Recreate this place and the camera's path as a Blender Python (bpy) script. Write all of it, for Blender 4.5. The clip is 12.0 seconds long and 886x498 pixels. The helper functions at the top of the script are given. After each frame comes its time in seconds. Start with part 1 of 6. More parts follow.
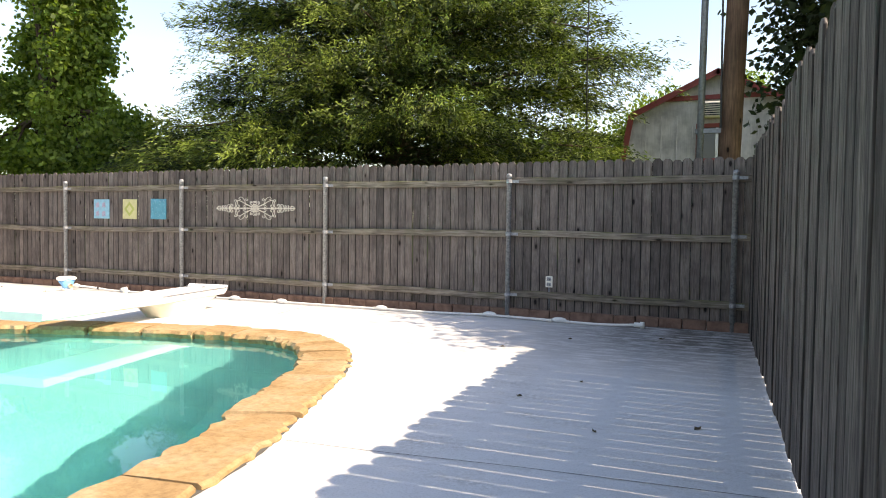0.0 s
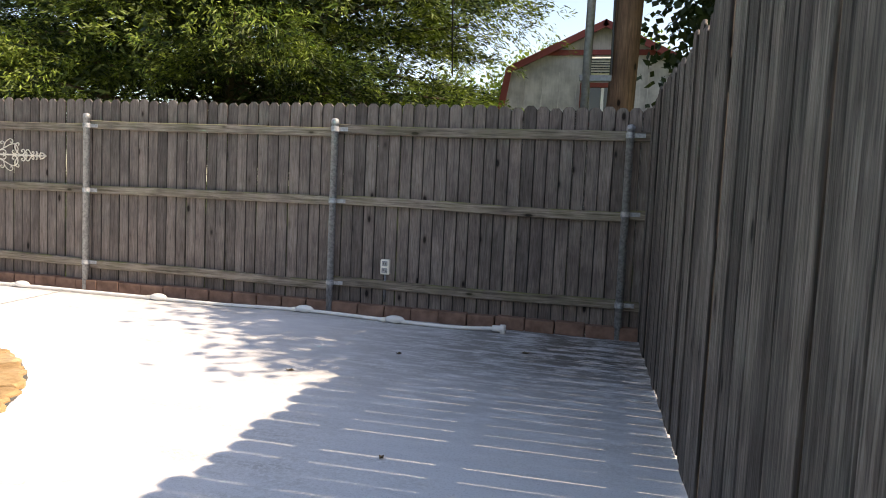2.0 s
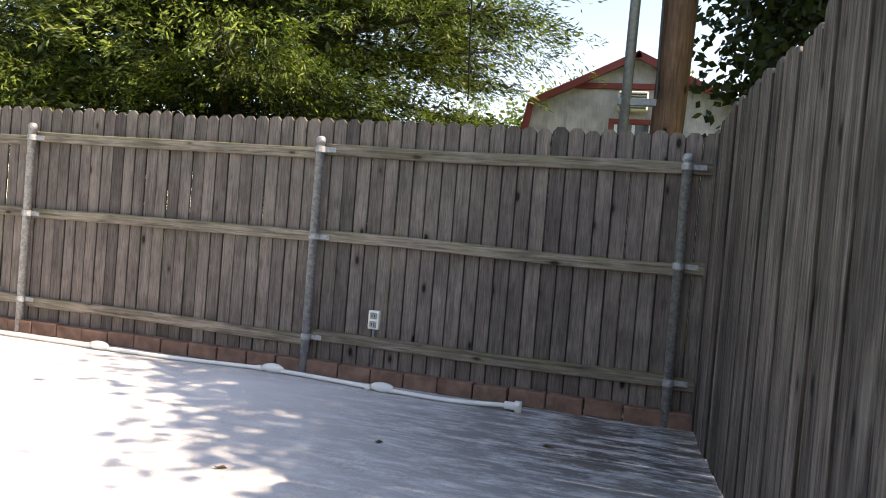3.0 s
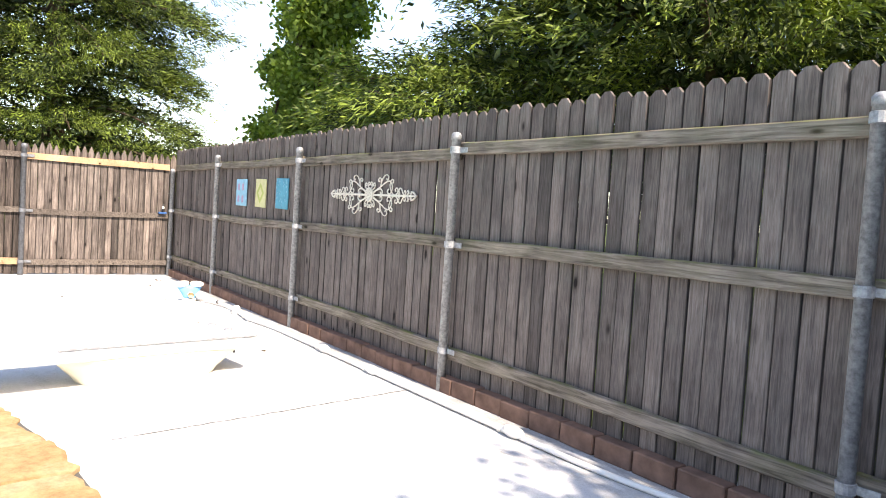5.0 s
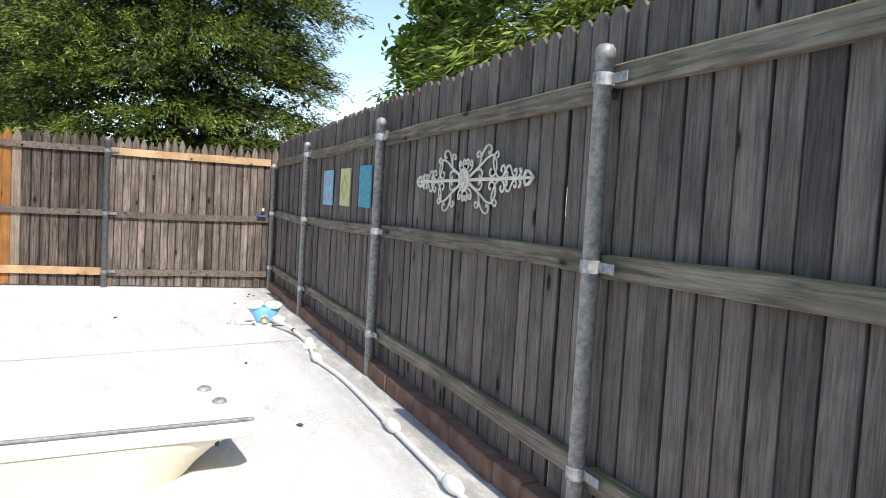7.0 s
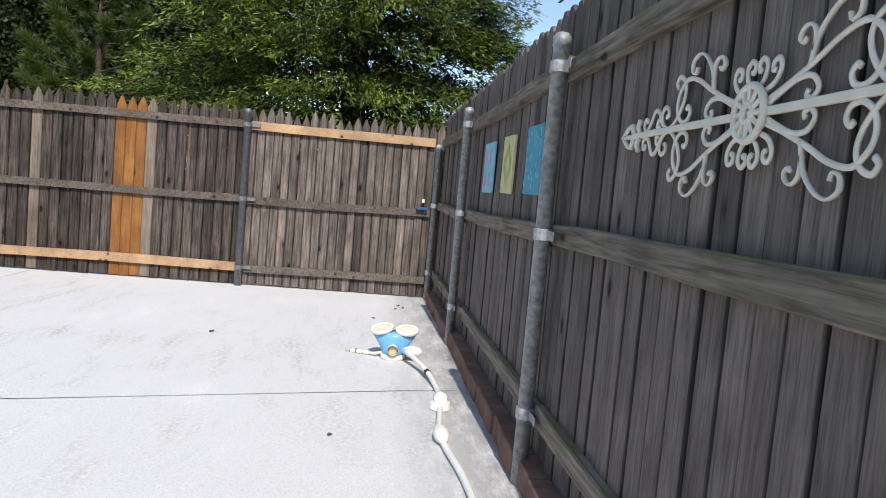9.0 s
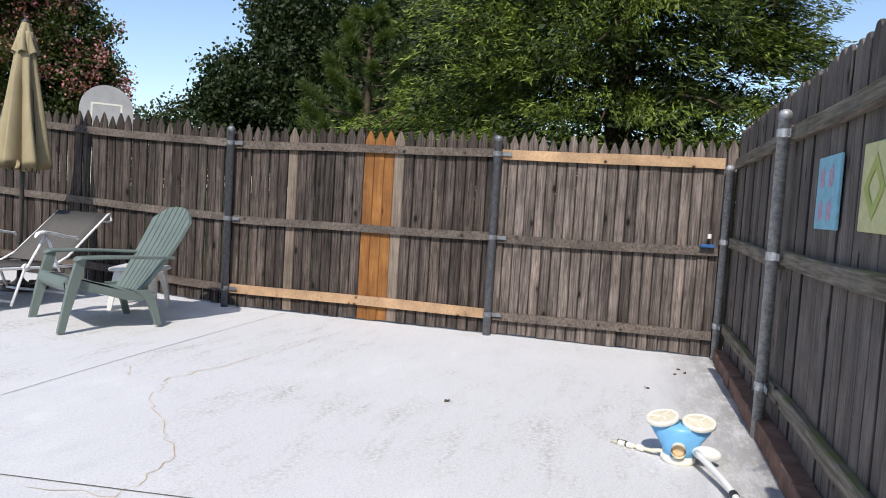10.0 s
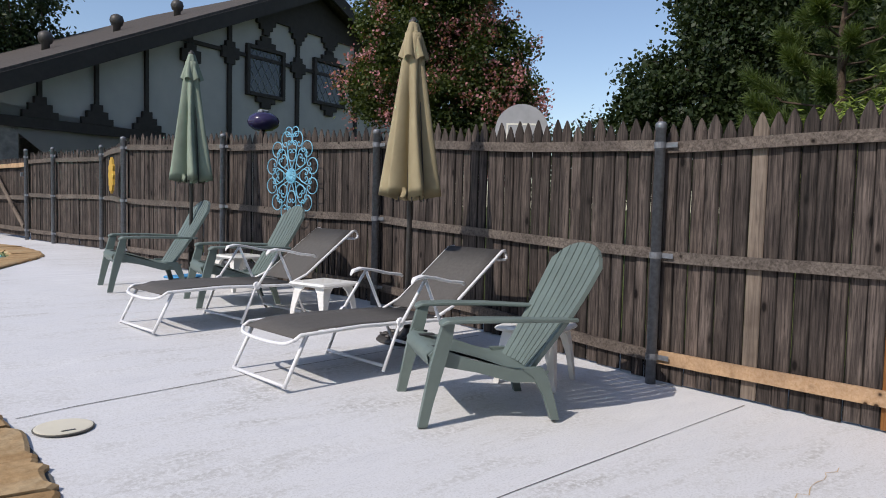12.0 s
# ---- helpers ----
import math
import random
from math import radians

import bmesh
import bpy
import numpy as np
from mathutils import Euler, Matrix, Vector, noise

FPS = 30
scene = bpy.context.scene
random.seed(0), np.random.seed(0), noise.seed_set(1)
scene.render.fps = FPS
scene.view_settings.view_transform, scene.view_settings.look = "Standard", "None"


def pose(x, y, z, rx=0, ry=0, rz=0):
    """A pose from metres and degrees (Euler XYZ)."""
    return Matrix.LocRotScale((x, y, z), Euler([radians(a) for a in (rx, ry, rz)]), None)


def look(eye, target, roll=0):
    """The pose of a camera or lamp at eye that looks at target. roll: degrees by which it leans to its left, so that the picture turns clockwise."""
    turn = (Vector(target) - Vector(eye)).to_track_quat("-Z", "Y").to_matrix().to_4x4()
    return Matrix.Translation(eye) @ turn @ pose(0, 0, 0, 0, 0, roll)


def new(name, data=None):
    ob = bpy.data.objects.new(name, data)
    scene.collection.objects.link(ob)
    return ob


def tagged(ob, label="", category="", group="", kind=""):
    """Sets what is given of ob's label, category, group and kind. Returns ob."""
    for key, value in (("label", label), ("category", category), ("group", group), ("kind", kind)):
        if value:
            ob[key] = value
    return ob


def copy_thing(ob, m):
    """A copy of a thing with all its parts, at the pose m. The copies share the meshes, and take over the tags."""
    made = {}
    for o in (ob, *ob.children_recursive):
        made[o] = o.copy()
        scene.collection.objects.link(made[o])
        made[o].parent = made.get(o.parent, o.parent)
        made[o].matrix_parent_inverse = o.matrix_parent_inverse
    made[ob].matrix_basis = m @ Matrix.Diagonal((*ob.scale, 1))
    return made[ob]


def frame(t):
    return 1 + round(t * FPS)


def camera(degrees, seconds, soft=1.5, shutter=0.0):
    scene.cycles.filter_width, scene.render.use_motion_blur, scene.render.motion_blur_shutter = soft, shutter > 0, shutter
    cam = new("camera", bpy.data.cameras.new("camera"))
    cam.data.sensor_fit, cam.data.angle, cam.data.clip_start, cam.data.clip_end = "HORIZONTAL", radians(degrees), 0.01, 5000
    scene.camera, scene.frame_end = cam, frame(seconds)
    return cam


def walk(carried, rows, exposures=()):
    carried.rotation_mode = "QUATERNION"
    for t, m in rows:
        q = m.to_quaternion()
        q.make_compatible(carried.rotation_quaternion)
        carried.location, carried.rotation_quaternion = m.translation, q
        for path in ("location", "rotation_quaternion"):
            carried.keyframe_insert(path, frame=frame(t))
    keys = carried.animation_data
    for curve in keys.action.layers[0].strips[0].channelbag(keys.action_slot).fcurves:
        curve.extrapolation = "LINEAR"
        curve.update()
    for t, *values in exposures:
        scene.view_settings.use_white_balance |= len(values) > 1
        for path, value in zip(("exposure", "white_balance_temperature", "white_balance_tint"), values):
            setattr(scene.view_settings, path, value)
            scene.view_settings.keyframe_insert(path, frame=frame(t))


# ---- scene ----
cam = camera(64.0, 12.0, soft=1.0)
PATH = [
    (0, (1.716, -1.713, 1.115), (0.908, 0.115, 1.038), 0.7),
    (0.5, (1.694, -1.177, 1.141), (0.982, 0.686, 0.997), 2.8),
    (1, (1.661, -0.604, 1.131), (0.963, 1.269, 1.049), 3.4),
    (1.5, (1.610, -0.071, 1.130), (0.876, 1.787, 1.023), 3.1),
    (2, (1.537, 0.513, 1.101), (1.036, 2.443, 0.941), 2.7),
    (2.5, (1.471, 1.104, 1.071), (0.950, 3.033, 0.985), 4.1),
    (2.7, (1.410, 1.322, 1.072), (0.887, 3.252, 1.044), 4.3),
    (4.3, (0.705, 3.051, 1.145), (-0.341, 4.745, 0.955), 2.8),
    (4.5, (0.585, 3.218, 1.154), (-0.597, 4.827, 1.033), 1.1),
    (5, (0.236, 3.544, 1.163), (-1.396, 4.696, 1.062), 3.7),
    (5.5, (-0.212, 3.918, 1.122), (-1.894, 4.993, 1.006), 3.1),
    (6, (-0.59, 4.33, 1.149), (-2.352, 5.264, 0.996), 2.4),
    (6.5, (-1.058, 4.653, 1.107), (-2.893, 5.431, 0.946), 6.5),
    (6.7, (-1.245, 4.757, 1.127), (-3.078, 5.545, 0.995), 4.4),
    (8.3, (-2.717, 5.39, 1.098), (-4.623, 5.983, 0.97), 2.1),
    (8.5, (-2.894, 5.459, 1.112), (-4.834, 5.92, 0.962), 2.0),
    (9, (-3.418, 5.587, 1.07), (-5.4, 5.805, 0.915), 5.1),
    (9.5, (-3.954, 5.65, 1.124), (-5.942, 5.819, 0.984), 2.2),
    (10, (-4.481, 5.544, 1.11), (-6.41, 5.028, 0.983), 3.5),
    (10.5, (-4.979, 5.293, 1.049), (-6.817, 4.526, 0.869), 4.1),
    (11, (-5.534, 5.113, 1.072), (-7.249, 4.09, 0.979), 3.8),
    (11.5, (-5.974, 4.772, 1.093), (-7.397, 3.372, 0.968), 6.2),
    (12, (-6.335, 4.329, 1.143), (-7.667, 2.842, 1.02), 1.4),
]
walk(cam, [(t, look(eye, target, roll)) for t, eye, target, roll in PATH],
     exposures=[(0, 1.02, 8300, 15), (0.5, 0.85, 8200, 15), (2.0, 0.9, 8400, 17), (2.5, 1.03, 8600, 18), (4.5, 1.68, 8000, 18), (5.5, 0.8, 7100, 12), (6.7, 0.45, 6800, 10), (8.5, 0.25, 6600, 10),
                (9.5, 0.0, 6500, 12), (10.0, 0.0, 6450, 12), (10.5, -0.3, 6500, 12), (12, -0.34, 6500, 14)])

# ---- world, sun ----
SUN_EL, SUN_AZ = radians(45), radians(1.8)      # azimuth counted from +x towards +y
sky_world = bpy.data.worlds.new("sky")
scene.world = sky_world
sky_world.use_nodes = True
wn = sky_world.node_tree.nodes
sky_tex = wn.new("ShaderNodeTexSky")
sky_tex.sky_type = "NISHITA"
sky_tex.sun_disc = False
sky_tex.sun_elevation = SUN_EL
sky_tex.sun_rotation = radians(90) - SUN_AZ
sky_tex.air_density, sky_tex.dust_density, sky_tex.ozone_density = 1.0, 0.6, 1.6
sky_world.node_tree.links.new(sky_tex.outputs[0], wn["Background"].inputs[0])
wn["Background"].inputs[1].default_value = 0.18
sun = new("sun", bpy.data.lights.new("sun", "SUN"))
sun.data.energy, sun.data.angle, sun.data.color = 4.2, radians(0.55), (1.0, 0.94, 0.85)
SUN_DIR = Vector((math.cos(SUN_EL) * math.cos(SUN_AZ), math.cos(SUN_EL) * math.sin(SUN_AZ), math.sin(SUN_EL)))
sun.matrix_world = look(SUN_DIR * 40, (0, 0, 0))


# ---- material helpers ----
def mat(name, rough=0.6, metal=0.0, spec=0.4):
    m = bpy.data.materials.new(name)
    m.use_nodes = True
    b = m.node_tree.nodes["Principled BSDF"]
    b.inputs["Roughness"].default_value = rough
    b.inputs["Metallic"].default_value = metal
    b.inputs["Specular IOR Level"].default_value = spec
    return m, m.node_tree.nodes, m.node_tree.links, b


def coords(n, l, scale=(1, 1, 1), shift=True, space="Object"):
    """Texture space in metres; each object gets its own place in the grain."""
    tc = n.new("ShaderNodeTexCoord")
    mp = n.new("ShaderNodeMapping")
    mp.inputs["Scale"].default_value = scale
    l.new(tc.outputs[space], mp.inputs["Vector"])
    if shift:
        oi = n.new("ShaderNodeObjectInfo")
        cb = n.new("ShaderNodeMath")
        cb.operation = "MULTIPLY"
        cb.inputs[1].default_value = 57.0
        l.new(oi.outputs["Random"], cb.inputs[0])
        l.new(cb.outputs[0], mp.inputs["Location"])
    return mp.outputs[0]


def noise_tex(n, l, vec, scale, detail=4, rough=0.6, distort=0.0):
    t = n.new("ShaderNodeTexNoise")
    t.inputs["Scale"].default_value, t.inputs["Detail"].default_value = scale, detail
    t.inputs["Roughness"].default_value, t.inputs["Distortion"].default_value = rough, distort
    l.new(vec, t.inputs["Vector"])
    return t.outputs["Fac"]


def ramp(n, l, fac, stops):
    r = n.new("ShaderNodeValToRGB")
    while len(r.color_ramp.elements) < len(stops):
        r.color_ramp.elements.new(0.5)
    for e, (p, c) in zip(r.color_ramp.elements, stops):
        e.position, e.color = p, (*c, 1) if len(c) == 3 else c
    l.new(fac, r.inputs[0])
    return r.outputs[0]


def mix(n, l, fac, a, b, how="MIX"):
    x = n.new("ShaderNodeMix")
    x.data_type, x.blend_type = "RGBA", how
    for sock, v in ((x.inputs[0], fac), (x.inputs[6], a), (x.inputs[7], b)):
        if isinstance(v, (int, float)):
            sock.default_value = v
        elif isinstance(v, tuple):
            sock.default_value = (*v, 1)
        else:
            l.new(v, sock)
    return x.outputs[2]


def bump(n, l, b, height, strength=0.3, dist=0.01):
    u = n.new("ShaderNodeBump")
    u.inputs["Strength"].default_value, u.inputs["Distance"].default_value = strength, dist
    l.new(height, u.inputs["Height"])
    l.new(u.outputs[0], b.inputs["Normal"])


def wood_mat(name, light, dark, axis="z", tint=0.35, knots=True, moss=0.0, rough=0.85, streak=0.0, fine=26, edge=None):
    """Weathered timber: long grain, knots, stains; every board its own tone."""
    m, n, l, b = mat(name, rough, 0, 0.25)
    st = {"z": (fine, fine, fine / 20), "x": (1.3, 26, 26), "y": (26, 1.3, 26)}[axis]
    v = coords(n, l, st)
    g = noise_tex(n, l, v, 2.2, 6, 0.65, 0.6)
    col = ramp(n, l, g, [(0.34, dark), (0.5, tuple(0.55 * p + 0.45 * q for p, q in zip(light, dark))), (0.62, light)])
    v1 = coords(n, l, (1.0, 1.0, 1.0))
    blot = noise_tex(n, l, v1, 3.1, 3)
    col = mix(n, l, 1.0, col, ramp(n, l, blot, [(0.3, (0.62, 0.6, 0.6)), (0.65, (1.08, 1.06, 1.04))]), "MULTIPLY")
    oi = n.new("ShaderNodeObjectInfo")
    tone = ramp(n, l, oi.outputs["Random"], [(0.0, (1 - tint, 1 - tint, 1 - tint)), (0.45, (0.95, 0.93, 0.92)), (0.75, (1, 1, 1)), (1.0, (1 + tint * 0.5, 1 + tint * 0.42, 1 + tint * 0.35))])
    col = mix(n, l, 1.0, col, tone, "MULTIPLY")
    if streak:
        v3 = coords(n, l, (13, 13, 0.5))
        run = noise_tex(n, l, v3, 1.6, 4, 0.6)
        col = mix(n, l, 1.0, col, ramp(n, l, run, [(0.36, (1 - streak,) * 3), (0.6, (1.12, 1.1, 1.08))]), "MULTIPLY")
    if knots:
        vk = coords(n, l, {"z": (6.5, 6.5, 3.0), "x": (3, 8, 8), "y": (8, 3, 8)}[axis])
        vo = n.new("ShaderNodeTexVoronoi")
        vo.inputs["Scale"].default_value = 1.0
        l.new(vk, vo.inputs["Vector"])
        kn = ramp(n, l, vo.outputs["Distance"], [(0.07, (0.09, 0.075, 0.07)), (0.125, (0.75, 0.74, 0.73)), (0.22, (1, 1, 1))])
        col = mix(n, l, 1.0, col, kn, "MULTIPLY")
    if edge:
        # rain-blackened margins of each board, with the shade of the gaps between boards painted in: from, to (distance
        # from its centre line), unevenness, depth of tone
        tc = n.new("ShaderNodeTexCoord")
        sx = n.new("ShaderNodeSeparateXYZ")
        l.new(tc.outputs["Object"], sx.inputs[0])
        ab = n.new("ShaderNodeMath")
        ab.operation = "ABSOLUTE"
        l.new(sx.outputs[0], ab.inputs[0])
        wob = n.new("ShaderNodeMath")
        wob.operation = "MULTIPLY_ADD"
        l.new(noise_tex(n, l, coords(n, l, (22, 22, 1.6)), 1.5, 5, 0.65), wob.inputs[0])
        wob.inputs[1].default_value = edge[2]
        l.new(ab.outputs[0], wob.inputs[2])
        mr = n.new("ShaderNodeMapRange")
        mr.inputs[1].default_value, mr.inputs[2].default_value = edge[0] + edge[2] * 0.5, edge[1] + edge[2] * 0.5
        l.new(wob.outputs[0], mr.inputs[0])
        col = mix(n, l, 1.0, col, ramp(n, l, mr.outputs[0], [(0.0, (1, 1, 1)), (1.0, (edge[3],) * 3)]), "MULTIPLY")
    if moss:
        vm = coords(n, l, (2.0, 2.0, 2.0))
        gm = noise_tex(n, l, vm, 2.4, 4)
        geo = n.new("ShaderNodeNewGeometry")
        sp = n.new("ShaderNodeSeparateXYZ")
        l.new(geo.outputs["Normal"], sp.inputs[0])
        up = n.new("ShaderNodeMath")
        up.operation = "MULTIPLY"
        l.new(ramp(n, l, gm, [(0.4, (0, 0, 0)), (0.6, (1, 1, 1))]), up.inputs[0])
        wet = n.new("ShaderNodeMath")      # moss grows on upward faces
        wet.operation = "MULTIPLY_ADD"
        wet.use_clamp = True
        l.new(sp.outputs[2], wet.inputs[0])
        wet.inputs[1].default_value = moss
        wet.inputs[2].default_value = 0.14
        l.new(wet.outputs[0], up.inputs[1])
        col = mix(n, l, up.outputs[0], col, (0.16, 0.17, 0.05))
    l.new(col, b.inputs["Base Color"])
    bump(n, l, b, g, 0.5, 0.006)
    return m


def plain_mat(name, colour, rough=0.5, metal=0.0, var=0.12, scale=6.0, bumps=0.05, grain=60.0, spec=0.4):
    m, n, l, b = mat(name, rough, metal, spec)
    v = coords(n, l)
    f = noise_tex(n, l, v, scale, 4)
    lo, hi = tuple(c * (1 - var) for c in colour), tuple(min(1, c * (1 + var)) for c in colour)
    l.new(ramp(n, l, f, [(0.3, lo), (0.7, hi)]), b.inputs["Base Color"])
    if bumps:
        bump(n, l, b, noise_tex(n, l, v, grain, 3), bumps, 0.003)
    return m


# ---- materials ----
M = {}
M["cedar"] = wood_mat("grey_cedar", (0.238, 0.207, 0.189), (0.11, 0.094, 0.085), "z", 0.36, streak=0.16, fine=64, edge=(0.0445, 0.0495, 0.006, 0.22))
M["cedar_east"] = wood_mat("grey_cedar_rough", (0.25, 0.225, 0.205), (0.06, 0.052, 0.047), "z", 0.4, streak=0.45, fine=34, edge=(0.060, 0.067, 0.012, 0.25))
M["west"] = wood_mat("brown_grey_cedar", (0.152, 0.127, 0.113), (0.030, 0.025, 0.023), "z", 0.55, streak=0.5, fine=40, edge=(0.034, 0.047, 0.04, 0.2))
M["west_pale"] = wood_mat("pale_grey_cedar", (0.262, 0.228, 0.208), (0.085, 0.071, 0.064), "z", 0.45, streak=0.45, fine=40, edge=(0.031, 0.042, 0.03, 0.25))
M["rail_n"] = wood_mat("mossy_rail", (0.33, 0.285, 0.235), (0.10, 0.082, 0.066), "x", 0.15, moss=0.75)
M["rail_w"] = wood_mat("grey_rail", (0.20, 0.172, 0.148), (0.075, 0.062, 0.053), "y", 0.12)
M["rail_new"] = wood_mat("fresh_pine_rail", (0.57, 0.40, 0.25), (0.45, 0.29, 0.16), "y", 0.1)
M["pine_z"] = wood_mat("fresh_pine_picket", (0.32, 0.15, 0.045), (0.21, 0.085, 0.024), "z", 0.12, rough=0.7)
M["pale_z"] = wood_mat("pale_picket", (0.28, 0.235, 0.19), (0.14, 0.112, 0.09), "z", 0.1)
M["galv"] = plain_mat("galvanised_steel", (0.33, 0.34, 0.35), 0.55, 0.35, 0.4, 45, 0.08, 90)
M["galv_dark"] = plain_mat("painted_steel_post", (0.20, 0.21, 0.225), 0.5, 0.4, 0.25, 30, 0.08, 90)
M["board_grey"] = plain_mat("weathered_grey_acrylic", (0.40, 0.40, 0.41), 0.5, 0, 0.12, 4, 0.02)
M["brick"] = plain_mat("red_brick", (0.205, 0.122, 0.09), 0.9, 0, 0.35, 9, 0.3, 120, 0.2)
M["pvc"] = plain_mat("white_plastic", (0.78, 0.77, 0.73), 0.4, 0, 0.06, 5, 0.02)
M["white_metal"] = plain_mat("white_enamel", (0.82, 0.82, 0.82), 0.35, 0, 0.04, 9, 0.0)
M["mesh_grey"] = plain_mat("grey_sling_fabric", (0.10, 0.093, 0.085), 0.8, 0, 0.12, 40, 0.15, 400)
M["sage"] = plain_mat("sage_plastic", (0.15, 0.19, 0.172), 0.45, 0, 0.1, 5, 0.02)
M["canvas_tan"] = plain_mat("tan_canvas", (0.34, 0.285, 0.175), 0.9, 0, 0.12, 4, 0.15, 300, 0.15)
M["canvas_green"] = plain_mat("sage_canvas", (0.25, 0.295, 0.23), 0.9, 0, 0.12, 4, 0.15, 300, 0.15)
M["bronze"] = plain_mat("dark_bronze_metal", (0.07, 0.065, 0.06), 0.5, 0.3, 0.15, 20, 0.03)
M["black"] = plain_mat("black_plastic", (0.03, 0.03, 0.032), 0.5, 0, 0.1, 20, 0.02)
M["cream_iron"] = plain_mat("cream_iron", (0.74, 0.68, 0.57), 0.5, 0, 0.12, 18, 0.05)
M["blue_iron"] = plain_mat("sky_blue_iron", (0.20, 0.50, 0.66), 0.45, 0, 0.08, 18, 0.02)
M["robot_blue"] = plain_mat("pool_blue_plastic", (0.16, 0.42, 0.70), 0.4, 0, 0.1, 8, 0.02)
M["aged_white"] = plain_mat("aged_white_plastic", (0.80, 0.77, 0.68), 0.5, 0, 0.08, 12, 0.05)
M["yellowed"] = plain_mat("yellowed_plastic", (0.72, 0.66, 0.50), 0.5, 0, 0.12, 14, 0.03)
M["board_white"] = plain_mat("white_fibreglass", (0.82, 0.82, 0.80), 0.45, 0, 0.05, 6, 0.05, 200)
M["stand_cream"] = plain_mat("cream_fibreglass", (0.74, 0.69, 0.55), 0.45, 0, 0.1, 3, 0.03)
M["bark"] = plain_mat("bark", (0.095, 0.07, 0.052), 0.95, 0, 0.4, 12, 0.6, 30, 0.1)
M["pole_wood"] = wood_mat("creosoted_pole", (0.20, 0.125, 0.085), (0.095, 0.055, 0.04), "z", 0.1)
M["shed_side"] = wood_mat("pale_grey_siding", (0.66, 0.65, 0.65), (0.55, 0.55, 0.56), "z", 0.1, knots=False)
M["trim_red"] = plain_mat("dark_red_trim", (0.25, 0.05, 0.045), 0.6, 0, 0.1)
M["stucco"] = plain_mat("pale_stucco", (0.41, 0.385, 0.355), 0.95, 0, 0.06, 2, 0.2, 80, 0.2)
M["timber"] = plain_mat("dark_brown_timber", (0.035, 0.028, 0.024), 0.8, 0, 0.2, 6, 0.1)
M["shingle"] = plain_mat("brown_shingle", (0.085, 0.073, 0.064), 0.95, 0, 0.35, 14, 0.5, 60, 0.2)
M["dark_stone"] = plain_mat("grey_stone", (0.22, 0.20, 0.18), 0.95, 0, 0.35, 5, 0.4, 20)
M["joint"] = plain_mat("dark_joint", (0.11, 0.108, 0.10), 0.95)
M["rust_crack"] = plain_mat("rusty_crack", (0.62, 0.46, 0.28), 0.95)
M["glass_dark"], gn, gl, gb = mat("window_glass", 0.06, 0, 0.5)
gb.inputs["Base Color"].default_value = (0.03, 0.033, 0.036, 1)


